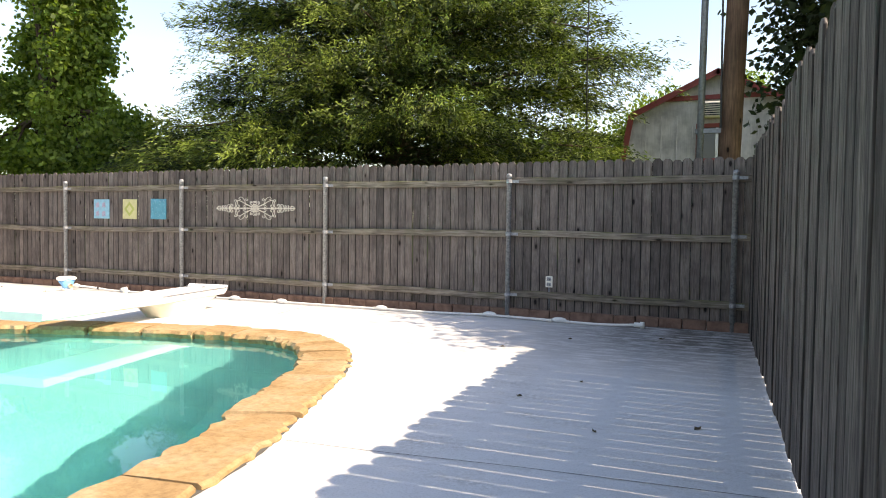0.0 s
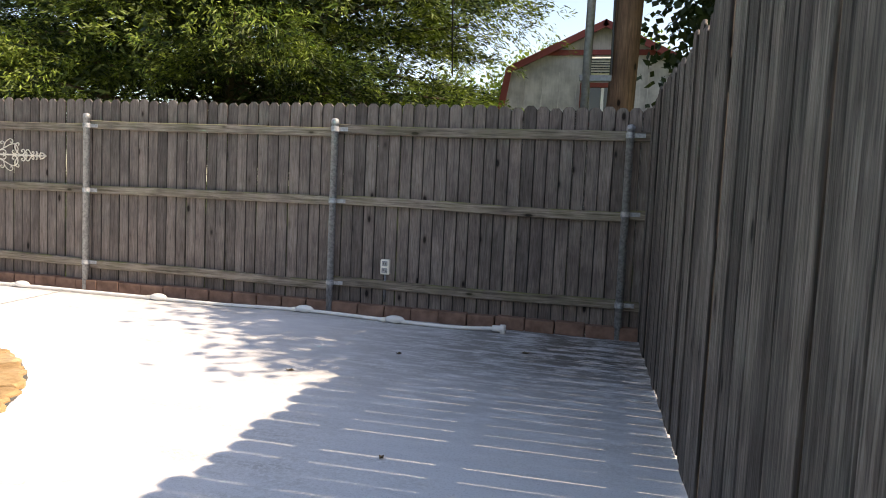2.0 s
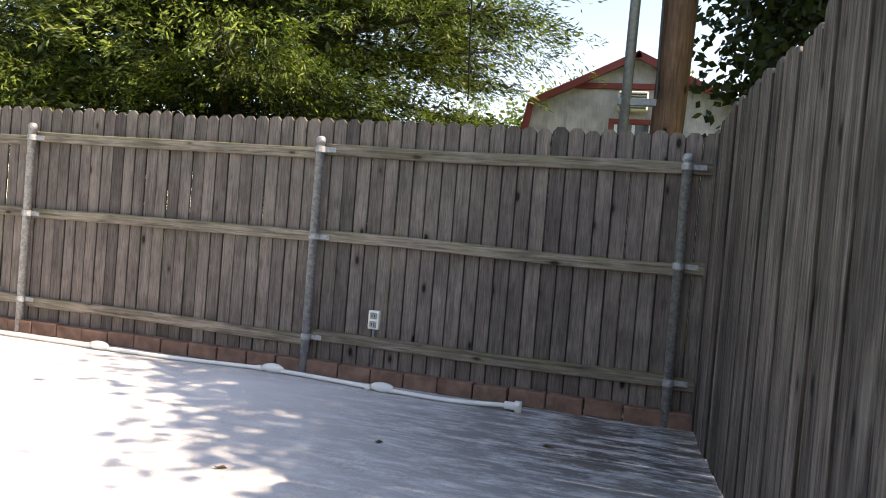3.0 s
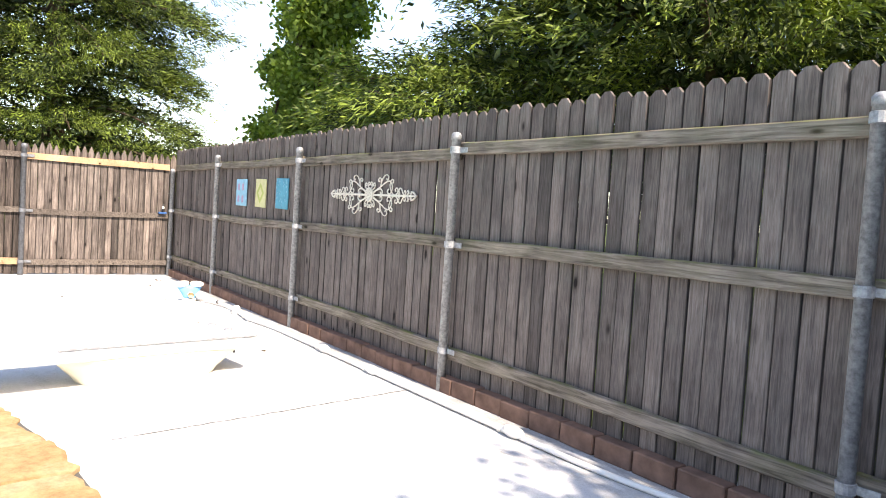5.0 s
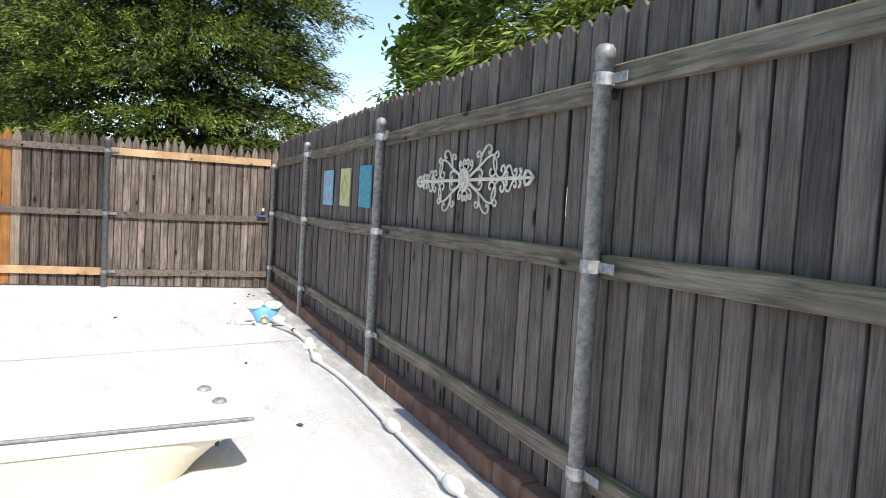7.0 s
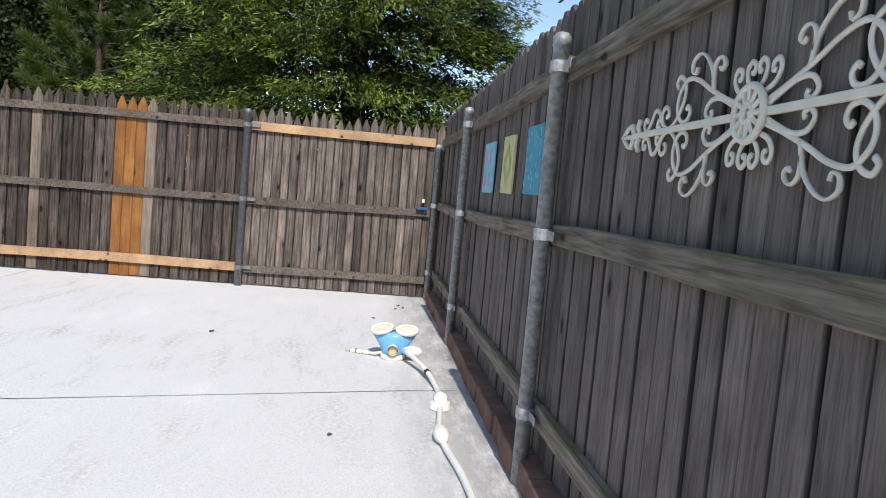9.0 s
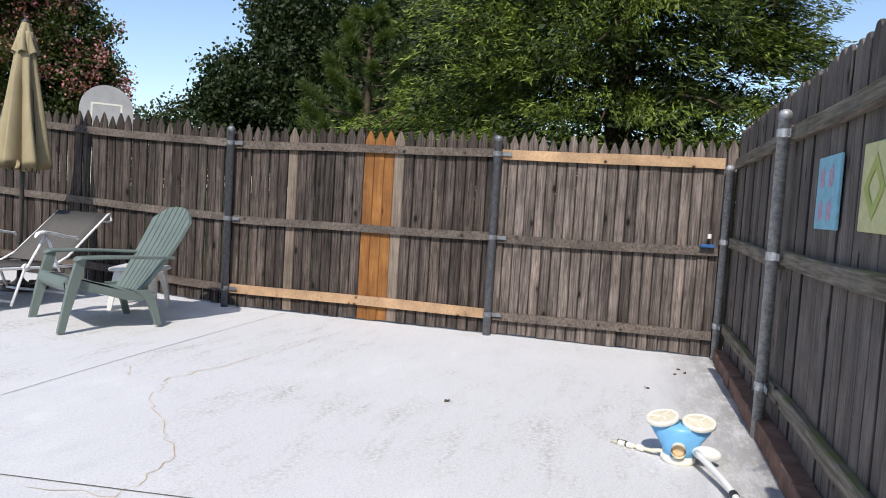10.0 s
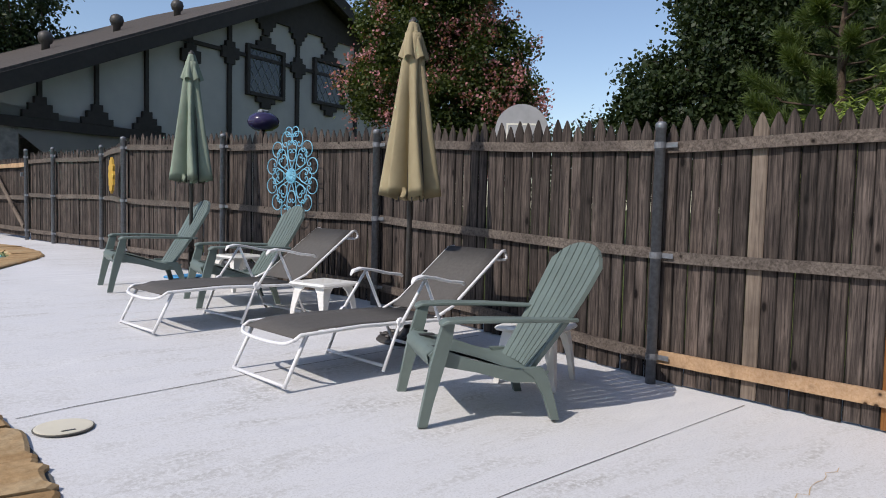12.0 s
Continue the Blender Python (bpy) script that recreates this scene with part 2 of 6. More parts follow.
def deck_mat():
    """White deck paint, worn to grey cement in patches and brushed streaks."""
    m, n, l, b = mat("white_painted_concrete", 0.75, 0, 0.3)
    v = coords(n, l, (1, 1, 1), False)
    big = noise_tex(n, l, v, 0.55, 5, 0.6)
    vs = coords(n, l, (0.7, 2.4, 1), False)
    brush = noise_tex(n, l, vs, 2.2, 8, 0.72, 0.3)
    fine = noise_tex(n, l, v, 38, 5, 0.7)
    white = ramp(n, l, brush, [(0.25, (0.62, 0.62, 0.63)), (0.75, (0.81, 0.81, 0.81))])
    worn = n.new("ShaderNodeMath")
    worn.operation = "MULTIPLY"
    l.new(ramp(n, l, brush, [(0.44, (0, 0, 0)), (0.66, (1, 1, 1))]), worn.inputs[0])
    l.new(ramp(n, l, big, [(0.36, (0, 0, 0)), (0.54, (1, 1, 1))]), worn.inputs[1])
    w2 = n.new("ShaderNodeMath")
    w2.operation = "MULTIPLY"
    l.new(worn.outputs[0], w2.inputs[0])
    l.new(ramp(n, l, fine, [(0.40, (0.12, 0.12, 0.12)), (0.56, (1, 1, 1))]), w2.inputs[1])
    pits = noise_tex(n, l, v, 95, 4, 0.7)
    white = mix(n, l, 1.0, white, ramp(n, l, pits, [(0.34, (0.80, 0.80, 0.79)), (0.5, (1, 1, 1))]), "MULTIPLY")
    col = mix(n, l, w2.outputs[0], white, (0.45, 0.44, 0.42))
    # leaf-mould stains along the north fence; by its corner post also painted-in tree shade
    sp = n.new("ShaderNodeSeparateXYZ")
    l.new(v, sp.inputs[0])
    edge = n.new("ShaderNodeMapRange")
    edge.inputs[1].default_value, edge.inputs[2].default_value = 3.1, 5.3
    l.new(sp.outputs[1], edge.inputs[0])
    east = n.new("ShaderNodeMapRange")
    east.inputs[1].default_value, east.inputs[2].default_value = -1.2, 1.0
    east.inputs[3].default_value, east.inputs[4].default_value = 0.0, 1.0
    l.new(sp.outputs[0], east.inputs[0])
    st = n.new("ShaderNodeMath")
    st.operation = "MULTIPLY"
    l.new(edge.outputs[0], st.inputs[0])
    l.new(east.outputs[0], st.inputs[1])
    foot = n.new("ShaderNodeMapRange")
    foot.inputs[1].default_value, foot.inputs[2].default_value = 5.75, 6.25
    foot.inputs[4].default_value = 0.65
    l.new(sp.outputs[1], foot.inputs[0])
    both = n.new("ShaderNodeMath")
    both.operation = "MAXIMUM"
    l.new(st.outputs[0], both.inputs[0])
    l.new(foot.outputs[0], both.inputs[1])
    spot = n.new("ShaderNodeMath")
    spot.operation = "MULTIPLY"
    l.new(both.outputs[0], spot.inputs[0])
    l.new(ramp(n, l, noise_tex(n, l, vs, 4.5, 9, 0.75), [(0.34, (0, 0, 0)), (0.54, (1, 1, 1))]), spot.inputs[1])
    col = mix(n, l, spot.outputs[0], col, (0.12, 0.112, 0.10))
    l.new(col, b.inputs["Base Color"])
    bump(n, l, b, fine, 0.25, 0.004)
    return m


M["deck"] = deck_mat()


def stone_mat():
    m, n, l, b = mat("tan_flagstone", 0.85, 0, 0.25)
    v = coords(n, l)
    a = noise_tex(n, l, v, 2.3, 5, 0.6, 0.6)
    f = noise_tex(n, l, v, 22, 6, 0.7)
    col = ramp(n, l, a, [(0.28, (0.30, 0.185, 0.085)), (0.48, (0.44, 0.29, 0.145)), (0.62, (0.47, 0.345, 0.20)), (0.78, (0.36, 0.30, 0.21))])
    col = mix(n, l, 1.0, col, ramp(n, l, f, [(0.25, (0.6, 0.58, 0.55)), (0.6, (1.05, 1.05, 1.05))]), "MULTIPLY")
    l.new(col, b.inputs["Base Color"])
    bump(n, l, b, f, 0.5, 0.01)
    return m


M["flag"] = stone_mat()


def leaf_mat(name, lo, hi, through_amt=0.35, patch=0.7, grain=0.5, span=(0.45, 1.0)):
    m, n, l, b = mat(name, 0.55, 0, 0.3)
    geo = n.new("ShaderNodeNewGeometry")
    v = coords(n, l, (1, 1, 1), False)
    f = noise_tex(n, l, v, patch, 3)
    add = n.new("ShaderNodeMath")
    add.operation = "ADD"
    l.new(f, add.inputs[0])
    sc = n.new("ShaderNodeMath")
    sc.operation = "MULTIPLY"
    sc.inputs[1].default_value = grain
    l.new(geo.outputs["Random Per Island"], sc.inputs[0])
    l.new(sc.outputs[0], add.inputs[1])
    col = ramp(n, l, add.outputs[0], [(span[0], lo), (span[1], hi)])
    l.new(col, b.inputs["Base Color"])
    tr = n.new("ShaderNodeBsdfTranslucent")
    l.new(mix(n, l, 1.0, col, (1.5, 1.6, 0.6), "MULTIPLY"), tr.inputs[0])
    ms = n.new("ShaderNodeMixShader")
    ms.inputs[0].default_value = through_amt
    l.new(b.outputs[0], ms.inputs[1])
    l.new(tr.outputs[0], ms.inputs[2])
    l.new(ms.outputs[0], n["Material Output"].inputs[0])
    return m


# contrasting patches paint sunlit and self-shadowed fans into the leaf colour
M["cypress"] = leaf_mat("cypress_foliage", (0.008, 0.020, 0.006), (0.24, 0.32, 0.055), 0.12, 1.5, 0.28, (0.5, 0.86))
# dark copy of the cypress leaves: shade inside the crown painted as colour
M["cypress_inner"] = leaf_mat("shaded_cypress_foliage", (0.010, 0.022, 0.007), (0.05, 0.075, 0.018), 0.08)
M["leaf_mid"] = leaf_mat("green_leaves", (0.055, 0.10, 0.02), (0.23, 0.32, 0.065), 0.4)
M["leaf_dark"] = leaf_mat("dark_oak_leaves", (0.014, 0.026, 0.009), (0.042, 0.062, 0.02), 0.15)
M["leaf_pine"] = leaf_mat("pine_needles", (0.045, 0.075, 0.02), (0.12, 0.16, 0.045), 0.3)
M["leaf_myrtle"] = leaf_mat("myrtle_leaves", (0.03, 0.05, 0.015), (0.09, 0.11, 0.03), 0.3)
M["bloom"] = leaf_mat("pink_blossom", (0.36, 0.14, 0.15), (0.55, 0.26, 0.27), 0.3)
M["grass"] = plain_mat("lawn", (0.09, 0.12, 0.035), 0.95, 0, 0.4, 1.5, 0.5, 60, 0.1)


# ---- geometry helpers ----
def shade(me, smooth):
    if smooth:
        me.polygons.foreach_set("use_smooth", [True] * len(me.polygons))


def finish(bm, name, material, smooth=False):
    me = bpy.data.meshes.new(name)
    bm.normal_update()
    bm.to_mesh(me)
    bm.free()
    if material:
        me.materials.append(material)
    shade(me, smooth)
    return me


def part(name, bm, material, parent=None, label="", smooth=False, at=None):
    """One mesh object from a bmesh (or a shared mesh), under a thing or a part."""
    me = finish(bm, name, material, smooth) if isinstance(bm, bmesh.types.BMesh) else bm
    ob = new(name, me)
    if parent:
        ob.parent = parent
    if at is not None:
        ob.matrix_basis = at
    if label:
        ob["label"] = label
    return ob


def thing(name, label, category, group="", kind="", at=None):
    ob = tagged(new(name), label, category, group, kind)
    ob.empty_display_size = 0.1
    if at is not None:
        ob.matrix_basis = at
    return ob


def box(bm, x0, x1, y0, y1, z0, z1, bevel=0.0):
    vs = bmesh.ops.create_cube(bm, size=1.0)["verts"]
    for v in vs:
        v.co = Vector((x0 if v.co.x < 0 else x1, y0 if v.co.y < 0 else y1, z0 if v.co.z < 0 else z1))
    if bevel:
        es = list({e for v in vs for e in v.link_edges})
        bmesh.ops.bevel(bm, geom=es, offset=bevel, segments=1, affect="EDGES")
    return vs


def boxm(x0, x1, y0, y1, z0, z1, bevel=0.0):
    bm = bmesh.new()
    box(bm, x0, x1, y0, y1, z0, z1, bevel)
    return bm


def tube(bm, pts, radius, sides=8, flat=1.0, closed=False, taper=None, caps=True):
    """Sweep a round (or flattened) section along points."""
    pts = [Vector(p) for p in pts]
    n = len(pts)
    rings = []
    prev = None
    for i, p in enumerate(pts):
        a = pts[(i - 1) % n] if (closed or i > 0) else p
        c = pts[(i + 1) % n] if (closed or i < n - 1) else p
        d = (c - a).normalized()
        if prev is None:
            ref = Vector((0, 0, 1)) if abs(d.z) < 0.9 else Vector((0, 1, 0))
            u = d.cross(ref).normalized()
        else:
            u = (prev - d * prev.dot(d)).normalized()
        prev = u
        w = d.cross(u)
        r = radius * (taper[i] if taper else 1.0)
        rings.append([bm.verts.new(p + u * r * math.cos(2 * math.pi * k / sides) + w * r * flat * math.sin(2 * math.pi * k / sides)) for k in range(sides)])
    for i in range(n if closed else n - 1):
        A, B = rings[i], rings[(i + 1) % n]
        for k in range(sides):
            bm.faces.new((A[k], A[(k + 1) % sides], B[(k + 1) % sides], B[k]))
    if caps and not closed:
        bm.faces.new(list(reversed(rings[0])))
        bm.faces.new(rings[-1])
    bmesh.ops.recalc_face_normals(bm, faces=bm.faces[:])


def tubem(pts, radius, sides=8, **k):
    bm = bmesh.new()
    tube(bm, pts, radius, sides, **k)
    return bm


def lathe(bm, profile, sides=24, centre=(0, 0)):
    """Turn (radius, z) pairs round a vertical axis."""
    rings = []
    for r, z in profile:
        rings.append([bm.verts.new((centre[0] + r * math.cos(2 * math.pi * k / sides), centre[1] + r * math.sin(2 * math.pi * k / sides), z)) for k in range(sides)])
    for A, B in zip(rings, rings[1:]):
        for k in range(sides):
            bm.faces.new((A[k], A[(k + 1) % sides], B[(k + 1) % sides], B[k]))
    bm.faces.new(list(reversed(rings[0])))
    bm.faces.new(rings[-1])
    bmesh.ops.recalc_face_normals(bm, faces=bm.faces[:])


def lathem(profile, sides=24, centre=(0, 0)):
    bm = bmesh.new()
    lathe(bm, profile, sides, centre)
    return bm


def spline(pts, per=8, closed=False):
    """Catmull-Rom through the points."""
    P = [Vector(p) for p in pts]
    n = len(P)
    out = []
    for i in range(n if closed else n - 1):
        p1, p2 = P[i], P[(i + 1) % n]
        p0 = P[(i - 1) % n] if closed or i else p1 * 2 - p2
        p3 = P[(i + 2) % n] if closed or i + 2 < n else p2 * 2 - p1
        for k in range(per):
            t = k / per
            out.append(0.5 * (2 * p1 + (p2 - p0) * t + (2 * p0 - 5 * p1 + 4 * p2 - p3) * t * t + (3 * p1 - p0 - 3 * p2 + p3) * t ** 3))
    if not closed:
        out.append(P[-1])
    return out


def deck_z(y, x=-9.0):
    """The deck is level, and climbs gently towards the house along the west fence."""
    z = 0.0 if y >= 1.8 else 0.32 * (1 - math.exp(-(1.8 - y) / 5))
    k = min(1.0, max(0.0, (x + 6.5) / 5.0))
    return z * (1 - k * k * (3 - 2 * k))


def along(a, b, z=0.0):
    """Local frame with x from a to b (plan), origin at a."""
    d = Vector((b[0] - a[0], b[1] - a[1], 0))
    return pose(a[0], a[1], z, 0, 0, math.degrees(math.atan2(d.y, d.x))), d.length

# ---- ground, deck, pool ----
YARD = (-11.2, 2.6, -15.0, 6.55)
bm = bmesh.new()
x0, x1, y0, y1 = YARD
far = 600
for a, b, c, d in ((-far, far, y1, far), (-far, far, -far, y0), (-far, x0, y0, y1), (x1, far, y0, y1)):
    bm.faces.new([bm.verts.new(p) for p in ((a, c, -0.03), (b, c, -0.03), (b, d, -0.03), (a, d, -0.03))])
tagged(part("ground", bm, M["grass"]), "flat green lawn beyond the fences", "ground", kind="structure")

POOL = spline([(-0.33, 0.5), (-0.69, 1.8), (-1.12, 2.95), (-1.68, 3.70), (-2.5, 4.03), (-3.9, 3.82), (-5.3, 3.28), (-6.35, 2.55), (-6.92, 1.75), (-7.02, 0.9),
               (-6.9, -0.5), (-6.95, -2.5), (-7.35, -4.3), (-8.3, -6.0), (-8.9, -7.4), (-8.75, -9.4), (-7.4, -11.0), (-4.2, -11.2), (-1.7, -9.0), (-0.9, -5.0), (-0.25, -2.0)], 10, True)
POOL = [Vector((p[0], p[1], 0)) if len(p) == 3 else p for p in [(*q[:2], 0) for q in POOL]]


def inset(loop, d):
    out = []
    for i, p in enumerate(loop):
        t = (loop[(i + 1) % len(loop)] - loop[i - 1]).normalized()
        out.append(p + Vector((-t.y, t.x, 0)) * d)
    return out


COPE_OUT = POOL
COPE_IN = inset(POOL, 0.40)
COPE_MID = inset(POOL, 0.2)


def inside(loop, x, y):
    c = False
    for p, q in zip(loop, loop[1:] + loop[:1]):
        if (p.y > y) != (q.y > y) and x < (q.x - p.x) * (y - p.y) / (q.y - p.y) + p.x:
            c = not c
    return c


bm = bmesh.new()
step = 0.12
nx, ny = int((x1 - x0) / step) + 1, int((y1 - y0) / step) + 1
grid = {}
for i in range(nx):
    for j in range(ny):
        cx, cy = x0 + (i + 0.5) * step, y0 + (j + 0.5) * step
        if inside(COPE_MID, cx, cy):
            continue
        f = []
        for di, dj in ((0, 0), (1, 0), (1, 1), (0, 1)):
            key = (i + di, j + dj)
            if key not in grid:
                yy = y0 + key[1] * step
                grid[key] = bm.verts.new((x0 + key[0] * step, yy, deck_z(yy, x0 + key[0] * step)))
            f.append(grid[key])
        bm.faces.new(f)
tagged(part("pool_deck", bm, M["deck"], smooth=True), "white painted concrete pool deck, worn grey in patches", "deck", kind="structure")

# pool basin, tile band and water
WATER = -0.05
bm = bmesh.new()
wall_in = inset(POOL, 0.36)
lv = [[bm.verts.new((p.x, p.y, deck_z(p.y, p.x) - 0.04)) for p in wall_in], [bm.verts.new((p.x, p.y, -0.3)) for p in wall_in]]
floor_in = inset(POOL, 1.1)
lv.append([bm.verts.new((p.x, p.y, -1.25)) for p in floor_in])
for A, B in zip(lv, lv[1:]):
    for k in range(len(A)):
        j = (k + 1) % len(A)
        bm.faces.new((A[k], A[j], B[j], B[k]))
bm.faces.new(lv[-1])
bmesh.ops.triangulate(bm, faces=[f for f in bm.faces if len(f.verts) > 4])
M["plaster"] = plain_mat("pool_plaster", (0.22, 0.50, 0.485), 0.8, 0, 0.12, 0.8, 0.1, 20)
tagged(part("pool_basin", bm, M["plaster"]), "pale aqua plastered freeform pool basin", "pool", kind="structure")
M["tile"] = plain_mat("grey_green_tile", (0.15, 0.22, 0.20), 0.35, 0, 0.3, 8, 0.1, 30)

M["water"], wn_, wl_, wb_ = mat("pool_water", 0.02, 0, 0.5)
wb_.inputs["Base Color"].default_value = (0.30, 0.79, 0.80, 1)
wb_.inputs["Transmission Weight"].default_value = 1.0
wb_.inputs["IOR"].default_value = 1.33
wv = coords(wn_, wl_, (1, 1, 1), False)
bump(wn_, wl_, wb_, noise_tex(wn_, wl_, wv, 1.6, 2), 0.06, 0.02)
bm = bmesh.new()
f = bm.faces.new([bm.verts.new((p.x, p.y, WATER)) for p in inset(POOL, 0.35)])
bmesh.ops.triangulate(bm, faces=[f])
bmesh.ops.recalc_face_normals(bm, faces=bm.faces[:])
for f in bm.faces:
    if f.normal.z < 0:
        f.normal_flip()
water = tagged(part("water", bm, M["water"]), "clear turquoise pool water, almost still", "water", kind="structure")
water.visible_shadow = False


def coping():
    """A ring of irregular flagstones round the pool."""
    ring = thing("pool_coping", "ring of rough tan flagstones round the pool", "coping", kind="structure")
    rng = random.Random(4)
    n = len(POOL)
    cuts, i = [], 0
    while i < n:
        cuts.append(i)
        i += rng.choice((3, 4, 4, 5))
    if n - cuts[-1] < 2:
        cuts.pop()
    inner = inset(POOL, 0.42)
    for a, b in zip(cuts, cuts[1:] + [n]):
        bm = bmesh.new()
        rows = []
        dz = rng.uniform(-0.006, 0.008)
        m_ = (b - a) * 2
        for k in range(m_ + 1):
            u = a + (b - a) * k / m_
            if k == 0:
                u += 0.05 + rng.uniform(0, 0.03)
            if k == m_:
                u -= 0.05 + rng.uniform(0, 0.03)
            i0, fr = int(u) % n, u - int(u)
            o = POOL[i0].lerp(POOL[(i0 + 1) % n], fr)
            q = inner[i0].lerp(inner[(i0 + 1) % n], fr)
            jo, ji = rng.uniform(-0.025, 0.025), rng.uniform(-0.03, 0.03)
            d = (q - o).normalized()
            o2, q2 = o + d * jo, q + d * ji
            z = deck_z(o.y, o.x) + 0.028 + dz
            mid = o2.lerp(q2, 0.5)
            rows.append([bm.verts.new((o2.x, o2.y, z - 0.07)), bm.verts.new((o2.x, o2.y, z - 0.012)), bm.verts.new((o2.x + d.x * 0.02, o2.y + d.y * 0.02, z)),
                         bm.verts.new((mid.x, mid.y, z + rng.uniform(-0.003, 0.004))),
                         bm.verts.new((q2.x - d.x * 0.025, q2.y - d.y * 0.025, z - rng.uniform(0, 0.006))), bm.verts.new((q2.x + rng.uniform(-0.012, 0.012), q2.y + rng.uniform(-0.012, 0.012), z - 0.035)),
                         bm.verts.new((q2.x - d.x * 0.03, q2.y - d.y * 0.03, z - 0.10))])
        for A, B in zip(rows, rows[1:]):
            for k in range(6):
                bm.faces.new((A[k], A[k + 1], B[k + 1], B[k]))
        bm.faces.new(rows[0])
        bm.faces.new(list(reversed(rows[-1])))
        bmesh.ops.recalc_face_normals(bm, faces=bm.faces[:])
        part("flagstone", bm, M["flag"], ring)
    bm = bmesh.new()
    tl = inset(POOL, 0.375)
    A = [bm.verts.new((p.x, p.y, deck_z(p.y, p.x) - 0.05)) for p in tl]
    B = [bm.verts.new((p.x, p.y, -0.28)) for p in tl]
    for k in range(n):
        bm.faces.new((A[k], A[(k + 1) % n], B[(k + 1) % n], B[k]))
    part("tile_band", bm, M["tile"], ring, "dark grey-green waterline tiles")
    # irregular dark seam with flaking paint between stones and deck
    rs = random.Random(9)
    bm = bmesh.new()
    for i in range(0, n):
        p, q = POOL[i], POOL[(i + 1) % n]
        t = (q - p).normalized()
        nn = Vector((t.y, -t.x, 0))
        w = [rs.uniform(0.003, 0.014) for _ in range(2)]
        z = deck_z(p.y, p.x) + 0.004
        z2 = deck_z(q.y, q.x) + 0.004
        bm.faces.new([bm.verts.new(v) for v in ((p - nn * 0.05) + Vector((0, 0, z)), (q - nn * 0.05) + Vector((0, 0, z2)), (q + nn * w[1]) + Vector((0, 0, z2)), (p + nn * w[0]) + Vector((0, 0, z)))])
    part("seam", bm, M["joint"], ring, "dark gap between stones and deck")


coping()


def strip_line(name, pts, width, material, label, jag=0.0, seed=1):
    """A joint or crack lying on the deck."""
    rng = random.Random(seed)
    dense = []
    for a, b in zip(pts, pts[1:]):
        a, b = Vector((*a, 0)), Vector((*b, 0))
        k = max(2, int((b - a).length / (0.05 if jag else 0.4)))
        for i in range(k):
            p = a.lerp(b, i / k)
            dense.append(p + Vector((rng.uniform(-jag, jag), rng.uniform(-jag, jag), 0)))
    dense.append(Vector((*pts[-1], 0)))
    bm = bmesh.new()
    prev = None
    for i, p in enumerate(dense):
        t = (dense[min(i + 1, len(dense) - 1)] - dense[max(i - 1, 0)]).normalized()
        w = width * (rng.uniform(0.35, 1.2) if jag else rng.uniform(0.8, 1.2)) / 2
        z = deck_z(p.y, p.x) + 0.003
        pair = [bm.verts.new((p.x - t.y * w, p.y + t.x * w, z)), bm.verts.new((p.x + t.y * w, p.y - t.x * w, z))]
        if prev:
            bm.faces.new((prev[0], prev[1], pair[1], pair[0]))
        prev = pair
    bmesh.ops.recalc_face_normals(bm, faces=bm.faces[:])
    return tagged(part(name, bm, material), label, "deck joint" if not jag else "crack", kind="structure")


strip_line("deck_joint", [(-10.45, 2.45), (-8.4, 2.46), (-6.75, 2.52)], 0.0045, M["joint"], "thin dark expansion joint across the deck")
strip_line("deck_joint", [(-10.4, 0.25), (-8.37, 0.35), (-7.35, 0.45), (-7.05, 0.5)], 0.008, M["joint"], "thin dark expansion joint across the deck")
strip_line("deck_joint", [(-6.55, 3.2), (-6.66, 4.1), (-7.14, 5.85), (-7.2, 6.15)], 0.006, M["joint"], "thin dark expansion joint across the deck")
strip_line("deck_joint", [(-3.6, 6.1), (-3.5, 5.5), (-3.3, 4.2)], 0.012, M["joint"], "thin dark expansion joint across the deck", 0.006)
strip_line("deck_joint", [(-0.8, 1.18), (0.0, 1.25), (0.75, 1.35), (1.9, 1.45)], 0.0048, M["joint"], "thin dark expansion joint across the deck")
strip_line("deck_crack", [(-6.5, 3.5), (-6.58, 3.84), (-6.95, 3.80), (-7.3, 3.5), (-7.45, 3.33), (-7.67, 3.14), (-8.05, 3.0), (-8.35, 3.1), (-8.72, 3.13), (-9.3, 3.22), (-9.78, 3.2)], 0.0048, M["rust_crack"], "jagged rust-coloured crack in the deck", 0.022, 3)
strip_line("deck_crack", [(-8.05, 3.0), (-7.95, 2.8), (-8.2, 2.55)], 0.004, M["rust_crack"], "jagged rust-coloured crack in the deck", 0.02, 5)


